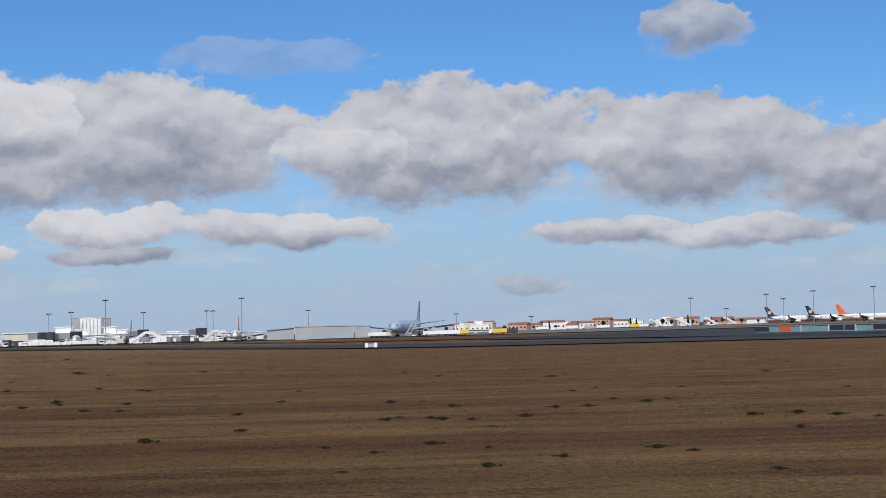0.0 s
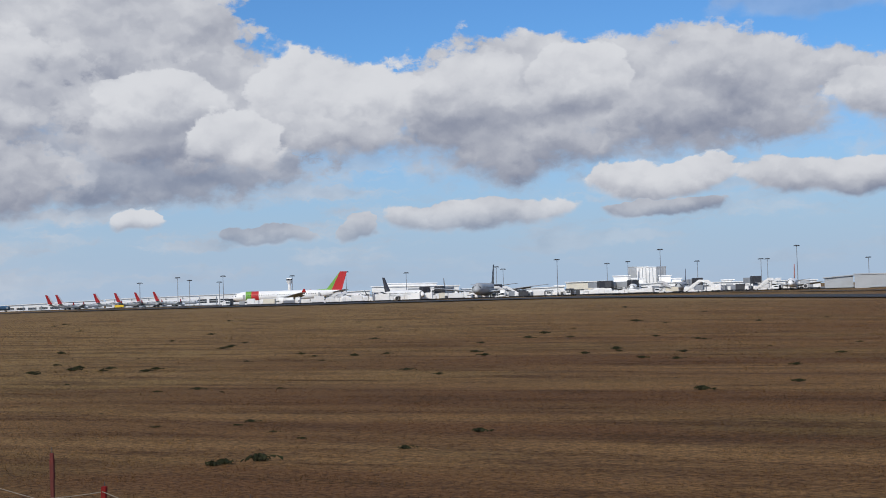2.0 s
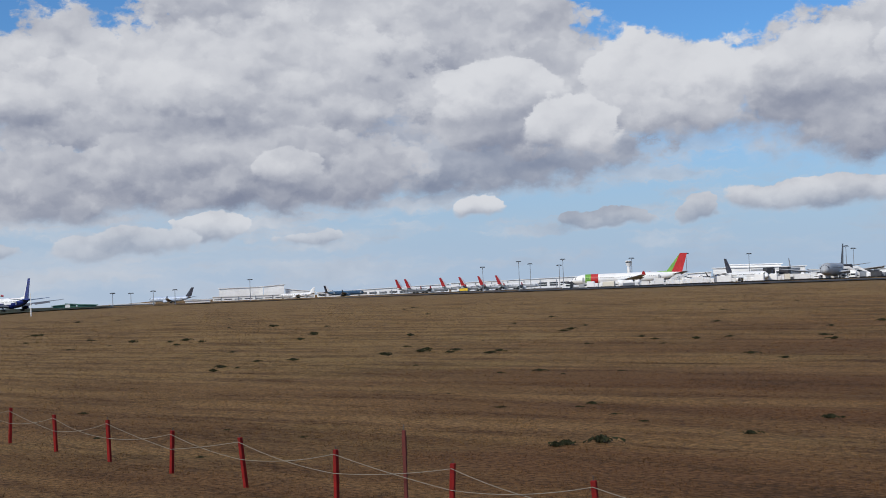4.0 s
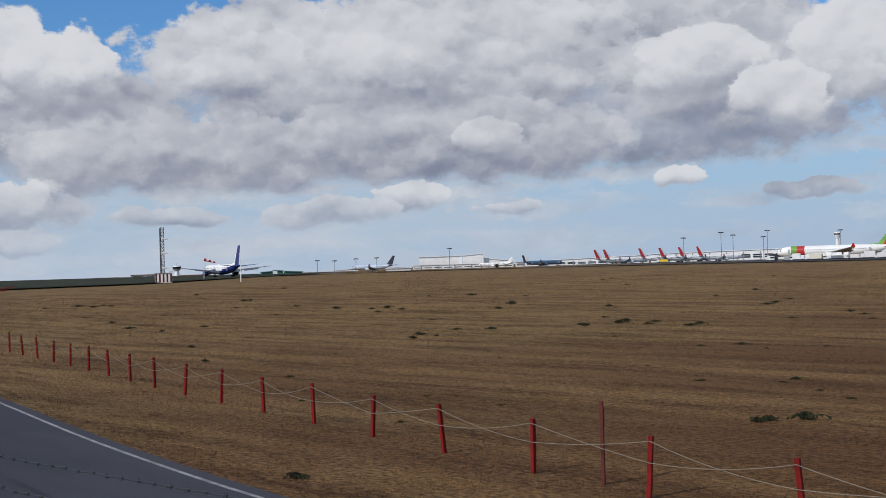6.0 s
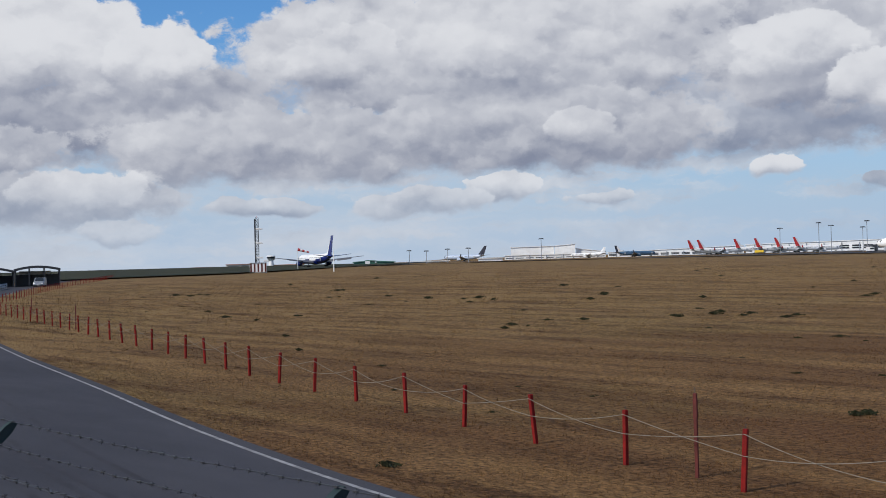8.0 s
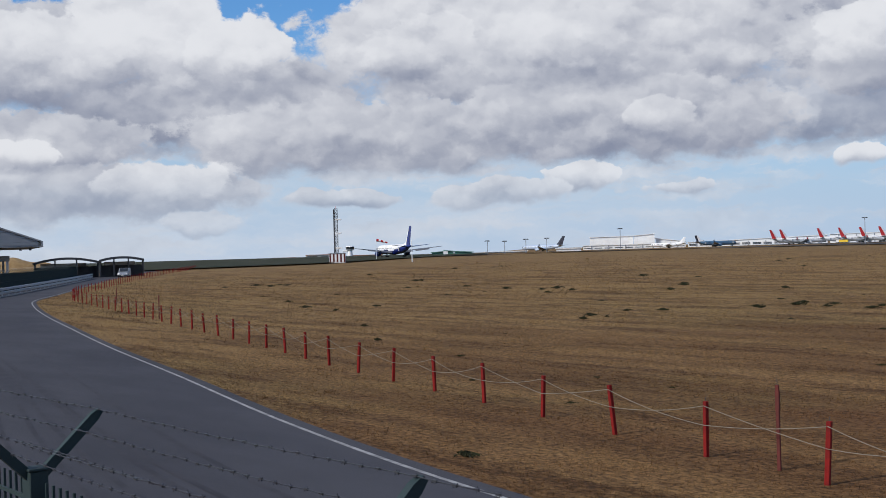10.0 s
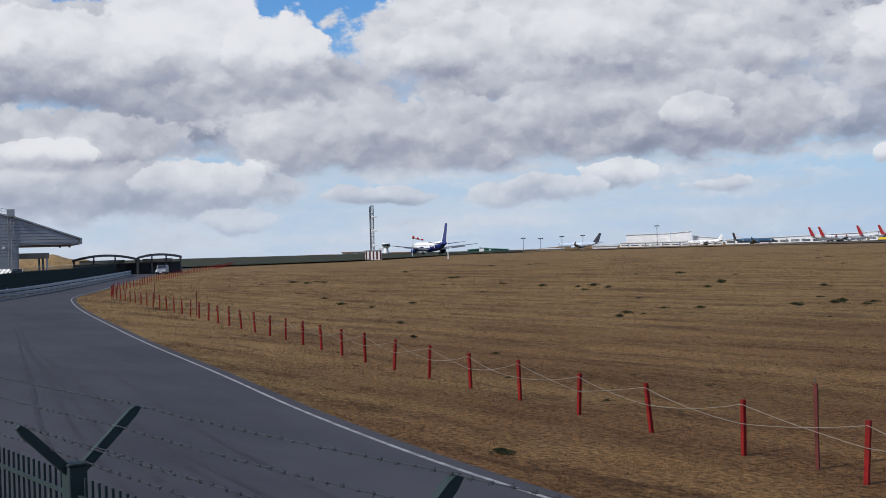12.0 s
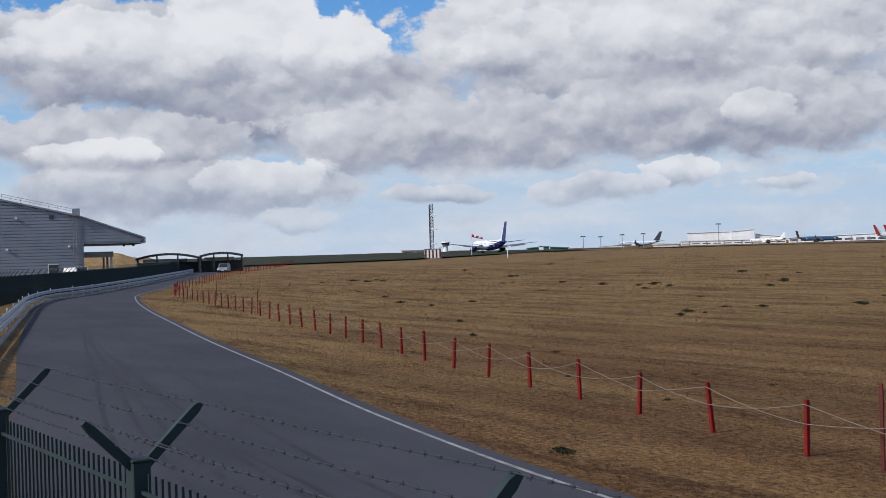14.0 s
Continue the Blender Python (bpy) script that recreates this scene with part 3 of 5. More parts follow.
# ---- guard rail and dark fence on the road's far side ----
RAIL = [(-20, 1.6), (-45, 7.2), (-71.5, 13.6), (-88, 17.6), (-105, 21.8), (-120.5, 27.0), (-133, 33.6), (-157, 44.9), (-201, 64.7), (-235, 79.5)]
rail_line = smooth_line(RAIL, 2.0)


def swept(line, profile, lift=0.0):
    """A profile (aside, up) swept along a line on the ground."""
    rings = []
    for i, p in enumerate(line):
        a, b = line[max(0, i - 1)], line[min(len(line) - 1, i + 1)]
        d = (b - a).normalized()
        rings.append([(p.x - d.y * s, p.y + d.x * s, height(p.x, p.y) + z + lift) for s, z in profile])
    bm = lofted(bmesh.new(), rings)
    bmesh.ops.recalc_face_normals(bm, faces=bm.faces)
    return bm


guard = thing("guard_rail", 0, 0, 0, 0, "double galvanised steel guard rail along the road bend", "guard rail")
BEAM = [(0, 0), (-0.03, 0.03), (-0.08, 0.07), (-0.08, 0.11), (-0.03, 0.15), (-0.03, 0.17), (-0.08, 0.21), (-0.08, 0.25), (-0.03, 0.29), (0, 0.31), (0.006, 0.31), (0.006, 0)]
for lift in (0.28, 0.68):
    part("beam", swept(rail_line, BEAM, lift), zinc, guard)
part("kerb", swept(rail_line, [(-0.35, -0.05), (-0.35, 0.12), (-0.2, 0.14), (-0.2, -0.05)]), concrete, guard)
for k in range(0, len(rail_line), 2):
    p = rail_line[k]
    bm = boxed(p.x - 0.06, p.y + 0.0 - 0.12, -0.1, p.x + 0.06, p.y + 0.0 - 0.02, 1.02, bevel=0.01)
    stud = part("post", bm, zinc, guard)
    if k % 4 == 0:
        part("reflector", boxed(p.x - 0.05, p.y - 0.09, 1.02, p.x + 0.05, p.y - 0.05, 1.16, bevel=0.01), white_paint, stud, "small white reflector")

fence_line = [Vector(q) for q in beside(rail_line, 2.8)]
screen = thing("boundary_fence", 0, 0, 0, 0, "tall dark green bar fence with slanted tops behind the guard rail", "fence")
bars = bmesh.new()
for a, b in zip(fence_line, fence_line[1:]):
    for k in range(10):
        p = a.lerp(b, k / 10)
        box(bars, p.x - 0.03, p.y - 0.03, 0.02, p.x + 0.03, p.y + 0.03, 2.45)
tagged(part("fence_mesh", bars, green_steel, screen), kind="stuff")
for z in (0.3, 1.3, 2.35):
    part("rail", swept(fence_line, [(-0.02, z), (0.02, z), (0.02, z + 0.06), (-0.02, z + 0.06)]), green_steel, screen)
for p in fence_line:
    post = part("post", boxed(p.x - 0.06, p.y - 0.06, -0.1, p.x + 0.06, p.y + 0.06, 2.55, bevel=0.01), green_steel, screen)
    part("arm", rod(bmesh.new(), (p.x, p.y, 2.5), (p.x + 0.18, p.y + 0.3, 2.92), 0.035, sides=4), green_steel, post)
for z, s in ((2.65, -0.1), (2.78, -0.2), (2.9, -0.29)):
    part("wire", swept(fence_line, [(s - 0.012, z), (s + 0.012, z), (s + 0.012, z + 0.02), (s - 0.012, z + 0.02)]), zinc, screen)

# ---- cladded cargo building beside the bend ----


def make_cargo_hall():
    x, y = polar(77.3, 230)
    hall = thing("cargo_hall", x, y, height(x, y), 77, "blue-grey ribbed metal hall with a long overhanging roof", "building")
    # gable wall: a backing sheet, with ribbed courses proud of it
    edge = lambda z: 5.4 if z < 6.4 else (4.6 + (11.0 - z) / 0.36 if z < 11.0 else -8.2 + (14.0 - z) / 0.235)
    outline = [(-17.8, 0.0), (5.4, 0.0), (5.4, 6.4), (15.2, 6.4), (15.2, 7.1), (4.6, 10.95), (-17.8, 16.2)]
    sheet = lofted(bmesh.new(), [[(u, v, w) for u, w in outline] for v in (0.16, 0.34)])
    bmesh.ops.recalc_face_normals(sheet, faces=sheet.faces)
    part("wall", sheet, corrugated, hall)
    z = 0.05
    while z < 15.6:
        top = z + 0.42
        r0, r1 = (min(15.2, edge(k)) for k in ((z, top) if z > 6.4 or top < 6.4 else (z, z)))
        if r1 > -17.0:
            course = lofted(bmesh.new(), [[(-17.8, v, z), (r0, v, z), (r1, v, top), (-17.8, v, top)] for v in (0.0, 0.155)])
            bmesh.ops.recalc_face_normals(course, faces=course.faces)
            part("panel", course, corrugated, hall)
        z += 0.55
    side = bmesh.new()
    box(side, 5.1, 0.34, 0, 5.4, 42, 6.4)
    part("side_wall", side, corrugated, hall)
    part("back_wall", boxed(-17.8, 41.7, 0, 5.1, 42, 10.4), corrugated, hall)
    part("left_wall", boxed(-18.1, 0.0, 0, -17.8, 42, 16.0), corrugated, hall)
    roof = bmesh.new()
    outline = [(-18.4, 16.45), (4.6, 11.05), (15.6, 7.1), (15.6, 6.35), (5.4, 6.35), (5.4, 6.25), (15.9, 6.25), (15.9, 7.25), (4.6, 11.35), (-18.4, 16.75)]
    lofted(roof, [[(u, v, w) for u, w in outline] for v in (-0.25, 42.2)])
    bmesh.ops.recalc_face_normals(roof, faces=roof.faces)
    part("roof", roof, grey_steel, hall, "dark sloping metal roof")
    part("soffit", boxed(5.5, 0.4, 6.36, 15.3, 42, 6.42), dark_steel, hall)
    rail = part("roof_railing", rod(bmesh.new(), (-17, 0.5, 17.3), (4.3, 0.5, 12.3), 0.035, sides=5), zinc, hall, "thin steel roof railing")
    part("mid_bar", rod(bmesh.new(), (-17, 0.5, 16.9), (4.3, 0.5, 11.9), 0.03, sides=5), zinc, rail)
    for k in range(15):
        u = -17 + k * 1.52
        part("baluster", rod(bmesh.new(), (u, 0.5, 16.45 - 0.235 * (u + 17)), (u, 0.5, 17.3 - 0.235 * (u + 17)), 0.03, sides=5), zinc, rail)
    ladder = part("ladder", rod(rod(bmesh.new(), (3.75, -0.25, 0.3), (3.75, -0.25, 12.3), 0.05, sides=6), (4.25, -0.25, 0.3), (4.25, -0.25, 12.3), 0.05, sides=6), zinc, hall, "caged steel ladder up the wall")
    for k in range(38):
        part("rung", rod(bmesh.new(), (3.75, -0.25, 0.6 + 0.3 * k), (4.25, -0.25, 0.6 + 0.3 * k), 0.025, sides=5), zinc, ladder)
    part("cage", boxed(3.6, -0.75, 11.2, 4.9, -0.05, 12.45, bevel=0.03), zinc, ladder)
    door = part("door", boxed(-0.5, -0.06, 0, 1.1, -0.01, 2.85, bevel=0.02), dark_steel, hall, "dark steel door")
    part("frame", boxed(-0.62, -0.04, 0, -0.5, -0.005, 2.97), white_paint, door)
    part("lintel", boxed(-0.5, -0.045, 2.86, 1.1, -0.005, 2.97), white_paint, door)
    for u, w in ((-7.2, 5.6), (3.0, 5.9), (-5.6, 10.9), (-14, 5.5)):
        lamp = part("wall_lamp", boxed(u - 0.22, -0.35, w - 0.15, u + 0.22, -0.02, w + 0.18, bevel=0.05), white_paint, hall, "small white wall floodlight")
        part("lamp_arm", rod(bmesh.new(), (u, -0.1, w + 0.15), (u, 0.0, w + 0.35), 0.04, sides=5), zinc, lamp)
    part("vent", boxed(-0.2, -0.1, 10.7, 0.55, -0.02, 11.4, bevel=0.03), dark_steel, hall, "square dark wall vent")
    for u in (12.2, 13.8):
        part("hanging_lamp", boxed(u - 0.2, 0.2, 5.7, u + 0.2, 0.6, 6.05, bevel=0.05), dark_steel, hall)
    part("loading_canopy", boxed(5.45, 6, 3.9, 10.6, 16, 4.9, bevel=0.05), grey_wall, hall, "lower pale loading canopy under the roof")
    for v in (0.6, 20, 41):
        part("column", boxed(9.8, v, 0, 10.2, v + 0.4, 3.9), grey_steel, hall)
    return hall


make_cargo_hall()

# ---- arched car shelters, mound and parked vehicles beyond the fence ----


def make_shelter(left, away, wide, peak, drop):
    x, y = polar(left, away)
    ob = thing("car_shelter", x, y, height(x, y), left, "open shelter with a thin dark arched roof on posts", "shelter", "arched shelters")
    ring = []
    for k in range(13):
        u = -1 + k / 6
        ring.append((u * wide, peak - drop * u * u))
    outline = ring + [(u, w - 0.45) for u, w in ring[::-1]]
    bm = lofted(bmesh.new(), [[(u, v, w) for u, w in outline] for v in (0, 9)])
    bmesh.ops.recalc_face_normals(bm, faces=bm.faces)
    part("roof", bm, dark_steel, ob)
    for u in (-0.95, -0.35, 0.3, 0.95):
        for v in (0.4, 8.6):
            part("post", boxed(u * wide - 0.12, v - 0.12, -0.1, u * wide + 0.12, v + 0.12, peak - drop * u * u - 0.2), dark_steel, ob)
    part("back_wall", boxed(-wide * 0.95, 8.7, 0, wide * 0.95, 8.85, 2.3), dark_steel, ob)
    part("light_panel", boxed(-wide * 0.8, 8.7, 2.31, wide * 0.6, 8.8, 3.0), white_paint, ob, "pale translucent rear panel")


make_shelter(72.4, 262, 6.4, 4.2, 0.95)
make_shelter(70.1, 258, 4.3, 4.05, 0.6)


def make_mound():
    bm = bmesh.new()
    x, y = polar(75.0, 420)
    n = 26
    rows = []
    for i in range(n + 1):
        for j in range(9):
            u, v = -20 + 40 * i / n, -12 + 3 * j
            w = max(0.0, 1 - (u / 20) ** 2) * max(0.0, 1 - (v / 12) ** 2)
            rows.append(bm.verts.new((u, v, 5.6 * w ** 0.7 * (0.8 + 0.4 * noise.noise(Vector((u * 0.15, v * 0.15, 3)))) - 0.05)))
    for i in range(n):
        for j in range(8):
            bm.faces.new((rows[i * 9 + j], rows[(i + 1) * 9 + j], rows[(i + 1) * 9 + j + 1], rows[i * 9 + j + 1]))
    ob = part("earth_mound", bm, straw, smooth=True)
    ob.matrix_basis = pose(x, y, height(x, y), 0, 0, 75)
    tagged(ob, "sandy earth mound with dry yellow grass", "mound", "", "structure")


make_mound()


def make_car(name, x, y, turn, paint, label, category, length=4.4, tall=1.5, wide=1.8, van=False, group=""):
    car = thing(name, x, y, height(x, y) + 0.02, turn, label, category, group)
    h, w = length / 2, wide / 2
    nose = (h - 0.9 if van else h - 1.3, h - 0.35 if van else h - 0.15)
    hood = tall * (0.62 if van else 0.58)
    side = [(-h, 0.35), (-h, tall * 0.62), (-h + (0.05 if van else 0.5), tall - 0.04), (nose[0] - (0.2 if van else 0.8), tall), (nose[0], hood + 0.08), (nose[1], hood - 0.08), (h, 0.5), (h, 0.32)]
    body = bmesh.new()
    rings = []
    for u, k in ((-w, 0.88), (-w * 0.9, 1.0), (w * 0.9, 1.0), (w, 0.88)):
        rings.append([(u, a * (0.985 if abs(u) == w else 1), 0.3 + (b - 0.3) * k) for a, b in side])
    lofted(body, rings)
    bmesh.ops.recalc_face_normals(body, faces=body.faces)
    shell = part("body", body, paint, car)
    part("windscreen", lofted(bmesh.new(), [[(s * w * 0.82, nose[0] + 0.02, hood + 0.12), (s * w * 0.82, nose[0] + 0.04, hood + 0.16), (s * w * 0.74, nose[0] - (0.18 if van else 0.68), tall - 0.03), (s * w * 0.74, nose[0] - (0.2 if van else 0.75), tall - 0.02)] for s in (-1, 1)]), dark_glass, car)
    for s in (-1, 1):
        part("side_window", boxed(s * w * 0.97 - 0.01, -h * 0.55 if not van else nose[0] - 1.1, tall * 0.66, s * w * 0.97 + 0.01, nose[0] - 0.5, tall * 0.88), dark_glass, car)
        part("headlight", boxed(s * w * 0.72 - 0.15, h - 0.1, 0.6, s * w * 0.72 + 0.15, h + 0.015, 0.76, bevel=0.02), white_paint, car)
        for v in (-h * 0.62, h * 0.62):
            tyre = part("wheel", rod(bmesh.new(), (s * (w - 0.22), v, 0.32), (s * (w + 0.01), v, 0.32), 0.32, sides=14), black_rubber, car)
            part("rim", rod(bmesh.new(), (s * (w - 0.1), v, 0.32), (s * (w + 0.02), v, 0.32), 0.19, sides=10), zinc, tyre)
    part("bumper", boxed(-w * 0.95, h - 0.06, 0.28, w * 0.95, h + 0.05, 0.5, bevel=0.03), dark_steel, car)
    part("number_plate", boxed(-0.26, h + 0.05, 0.36, 0.26, h + 0.06, 0.46), white_paint, car)
    return car


cx, cy = polar(70.0, 251)
make_car("estate_car", cx, cy, 70 + 172, zinc, "silver estate car driving up the perimeter road", "car", 4.5, 1.75, 1.9)
cx, cy = polar(76.25, 196)
make_car("van", cx, cy, 76 + 205, white_paint, "white delivery van parked behind the dark fence", "van", 5.2, 2.45, 2.0, True)

# ---- radio mast, windsock, pole and tower on the field ----


def make_mast():
    x, y = polar(60.72, 360)
    mast = thing("radio_mast", x, y, height(x, y), 60, "grey lattice antenna mast over a red and white hut", "mast")
    for u in (-0.4, 0.4):
        for v in (-0.4, 0.4):
            part("leg", rod(bmesh.new(), (u, v, 0), (u, v, 15.4), 0.08, sides=6), dark_steel, mast)
    for k in range(19):
        z = 0.4 + 0.8 * k
        s = 1 if k % 2 else -1
        for a, b in (((-0.4, -0.4), (0.4, -0.4)), ((0.4, -0.4), (0.4, 0.4)), ((0.4, 0.4), (-0.4, 0.4)), ((-0.4, 0.4), (-0.4, -0.4))):
            part("tie", rod(bmesh.new(), (*a, z), (*b, z), 0.045, sides=4), dark_steel, mast)
            part("brace", rod(bmesh.new(), (*(a if s > 0 else b), z), (*(b if s > 0 else a), z + 0.8), 0.04, sides=4), dark_steel, mast)
    for z in (4.3, 8.4, 12.3):
        arm = part("antenna", boxed(-0.3, -0.9, z - 0.22, 1.5, -0.45, z + 0.22, bevel=0.05), white_paint, mast, "white panel antenna")
        part("bracket", rod(bmesh.new(), (0, -0.45, z), (0, -0.4, z), 0.1, sides=6), zinc, arm)
    part("ladder", boxed(-0.75, -0.1, 0.3, -0.5, 0.1, 15.2), dark_steel, mast)
    part("tip", rod(bmesh.new(), (0, 0, 15.4), (0, 0, 16.0), 0.04, sides=5), red_gloss, mast)
    hut = part("hut", boxed(-2.2, -1.4, 0.15, 2.4, 1.4, 2.75, bevel=0.04), white_paint, mast, "equipment hut in red and white stripes")
    for k in range(5):
        u = -2.1 + 1.0 * k
        part("stripe", boxed(u, -1.415, 0.3, u + 0.45, -1.40, 2.65), rust_red, hut)
    part("roof", boxed(-2.35, -1.55, 2.75, 2.55, 1.55, 2.9, bevel=0.03), grey_steel, hut)
    part("skid", boxed(-2.2, -1.3, -0.1, 2.4, 1.3, 0.15), dark_steel, hut)


make_mast()


def make_windsock():
    x, y = polar(58.96, 420)
    ob = thing("windsock", x, y, height(x, y), 58, "red and white windsock blowing from a thin pole", "windsock")
    part("pole", rod(bmesh.new(), (0, 0, -0.1), (0, 0, 7.2), 0.09, 0.06, sides=7), white_paint, ob)
    for k in range(5):
        a, b = k / 5, (k + 1) / 5
        part("sleeve", rod(bmesh.new(), (0.15 + 3.6 * a, 0, 6.7 - 1.0 * a), (0.15 + 3.6 * b, 0, 6.7 - 1.0 * b), 0.5 - 0.24 * a, 0.5 - 0.24 * b, sides=10), (red_gloss, white_paint)[k % 2], ob)
    part("base", boxed(-0.4, -0.4, -0.05, 0.4, 0.4, 0.25, bevel=0.04), concrete, ob)


make_windsock()
x, y = polar(57.36, 300)
ob = thing("measuring_pole", x, y, height(x, y), 0, "thin white pole standing in the grass", "pole")
part("shaft", rod(bmesh.new(), (0, 0, -0.1), (0, 0, 5.2), 0.085, 0.06, sides=7), white_paint, ob)
part("sleeve", rod(bmesh.new(), (0, 0, 0), (0, 0, 1.7), 0.13, 0.12, sides=8), white_paint, ob)


def make_small_tower():
    x, y = polar(60.13, 1150)
    ob = thing("control_tower", x, y, height(x, y), 60, "small white control tower with a glazed cab", "tower")
    part("shaft", lofted(bmesh.new(), [[(math.cos(a) * r, math.sin(a) * r, z) for a in [k * math.pi / 6 for k in range(12)]] for r, z in ((2.4, 0), (2.0, 5), (2.2, 5.6))]), white_paint, ob)
    part("deck", rod(bmesh.new(), (0, 0, 5.4), (0, 0, 6.6), 2.6, 4.2, sides=12), white_paint, ob)
    part("glazing", rod(bmesh.new(), (0, 0, 6.6), (0, 0, 8.6), 3.3, 3.8, sides=12), dark_glass, ob)
    part("roof", rod(bmesh.new(), (0, 0, 8.6), (0, 0, 9.4), 3.9, 3.4, sides=12), white_paint, ob)
    part("balcony", boxed(-6.6, -1.2, 4.0, -2.2, 1.2, 5.6, bevel=0.2), white_paint, ob)
    part("aerial", rod(bmesh.new(), (0, 0, 9.4), (0, 0, 11.5), 0.12, sides=5), grey_steel, ob)


make_small_tower()

# ---- aircraft ----


def make_aircraft(name, left, away, heading, label, length, span, wide, fin_top, pod, group="", livery=None, winglet=True, belly=None, sweep=0.52, tail_front=None, tail_back=None, patches=(), clear=None, windows=True, lift=0.0, pods=None, wing_paint=None, split=(0.62, 0.20), emblem=None):
    """An airliner: nose along +y, wheels on the ground."""
    x, y = polar(left, away)
    jet = thing(name, x, y, height(x, y) + 0.1 + lift, heading, label, "aircraft", group)
    r, n = wide / 2, 20
    low = clear if clear else wide * 0.34
    mid = low + r
    body_mats = [livery or white_paint, belly or livery or white_paint, *[p[2] for p in patches]]

    def ring_at(s):
        """s: 0 at the tail, 1 at the nose"""
        if s > 0.86:
            k = (s - 0.86) / 0.14
            rr, up = r * math.sqrt(max(0.0, 1 - k ** 2.2)), -0.22 * r * k * k
        elif s < 0.34:
            k = (0.34 - s) / 0.34
            rr, up = r * (1 - 0.90 * k ** 1.5), 0.62 * r * k ** 1.5
        else:
            rr, up = r, 0.0
        rr = max(rr, 0.04)
        return [(math.cos(a) * rr, (s - 0.5) * length, mid + up + math.sin(a) * rr) for a in [2 * math.pi * k / n for k in range(n)]]

    def paint(f):
        c = f.calc_center_median()
        s = c.y / length + 0.5
        for i, (lo, hi, _) in enumerate(patches):
            if lo < s < hi:
                return 2 + i
        swoop = mid - 0.30 * r
        if s < 0.42:
            swoop += (0.42 - s) ** 1.25 * 4.6 * r
        if 0.56 < s < 0.72:
            swoop += 0.45 * r * math.sin((s - 0.56) / 0.16 * math.pi)
        return 1 if belly and c.z < swoop else 0
    stops = [0, 0.02, 0.05, 0.08, 0.11, 0.14, 0.18, 0.22, 0.26, 0.30, 0.34] + [0.34 + 0.52 * k / 16 for k in range(1, 17)] + [0.86 + 0.14 * k / 8 for k in range(1, 8)] + [0.995, 1.0]
    fuselage = part("fuselage", lofted(bmesh.new(), [ring_at(s) for s in stops], paint), body_mats, jet, smooth=True)
    fairing = bmesh.new()
    lofted(fairing, [[(math.cos(a) * r * 0.95 * k, v * length, mid - 0.62 * r + math.sin(a) * r * 0.55 * k) for a in [2 * math.pi * j / 12 for j in range(12)]] for v, k in ((-0.14, 0.2), (-0.09, 0.85), (0.02, 1.0), (0.10, 0.9), (0.15, 0.3))])
    part("wing_fairing", fairing, belly or livery or white_paint, fuselage, smooth=True)
    glass = bmesh.new()
    for s in (-1, 1):
        for k in range(3):
            c = ring_at(0.955 + 0.006 * k)
            a = radians(62 - 16 * k)
            rr = abs(c[0][0])
            zz = (max(q[2] for q in c) + min(q[2] for q in c)) / 2
            box(glass, s * math.sin(radians(14 + 24 * k)) * rr - 0.34, c[0][1] - 0.25, zz + math.sin(a) * rr - 0.3, s * math.sin(radians(14 + 24 * k)) * rr + 0.34, c[0][1] + 0.28, zz + math.sin(a) * rr + 0.16)
    part("cockpit_glazing", glass, dark_glass, fuselage)
    if windows:
        panes = bmesh.new()
        for s in (-1, 1):
            for k in range(int(length * 0.62)):
                v = -0.24 * length + k * 1.0
                if v < 0.37 * length and k % 13 != 9:
                    box(panes, s * r * 0.97 - 0.03, v, mid + 0.16 * r, s * r * 0.985 + 0.03, v + 0.36, mid + 0.16 * r + 0.42)
        part("cabin_windows", panes, dark_glass, fuselage)
        for s in (-1, 1):
            for v in (-0.28, 0.385):
                part("door", boxed(s * r * 0.985 - 0.03, v * length, mid - 0.35 * r, s * r * 0.985 + 0.03, v * length + 1.1, mid + 0.42 * r, bevel=0.02), grey_wall, fuselage)
    half = span / 2
    for s in (-1, 1):
        rings = []
        for k, chord, t in ((0.0, 0.185 * length, 0.13), (0.36, 0.115 * length, 0.11), (1.0, 0.045 * length, 0.09)):
            u = s * (0.25 * r + k * (half - 0.25 * r))
            lead = 0.115 * length - sweep * k * half * 1.0
            zc = mid - 0.62 * r + k * half * 0.105
            rings.append([(u, lead, zc), (u, lead - chord * 0.12, zc + chord * t * 0.55), (u, lead - chord * 0.45, zc + chord * t * 0.55), (u, lead - chord, zc - chord * 0.02), (u, lead - chord * 0.5, zc - chord * t * 0.35), (u, lead - chord * 0.12, zc - chord * t * 0.4)])
        bm = lofted(bmesh.new(), rings)
        bmesh.ops.recalc_face_normals(bm, faces=bm.faces)
        wing = part("wing", bm, wing_paint or grey_wall, jet)
        flap = bmesh.new()
        for k0, k1 in ((0.10, 0.34), (0.40, 0.70)):
            pts = []
            for k in (k0, k1):
                u = s * (0.25 * r + k * (half - 0.25 * r))
                chord = (0.185 - 0.194 * k if k < 0.36 else 0.115 - 0.109 * (k - 0.36)) * length
                back = 0.115 * length - sweep * k * half - chord
                zc = mid - 0.62 * r + k * half * 0.105
                pts.append([(u, back + 0.25, zc), (u, back + 0.2, zc + 0.12), (u, back - 1.3, zc - 0.55), (u, back - 1.35, zc - 0.68)])
            lofted(flap, pts)
        bmesh.ops.recalc_face_normals(flap, faces=flap.faces)
        part("flap", flap, wing_paint or grey_wall, wing)
        if winglet:
            tip = rings[-1][0]
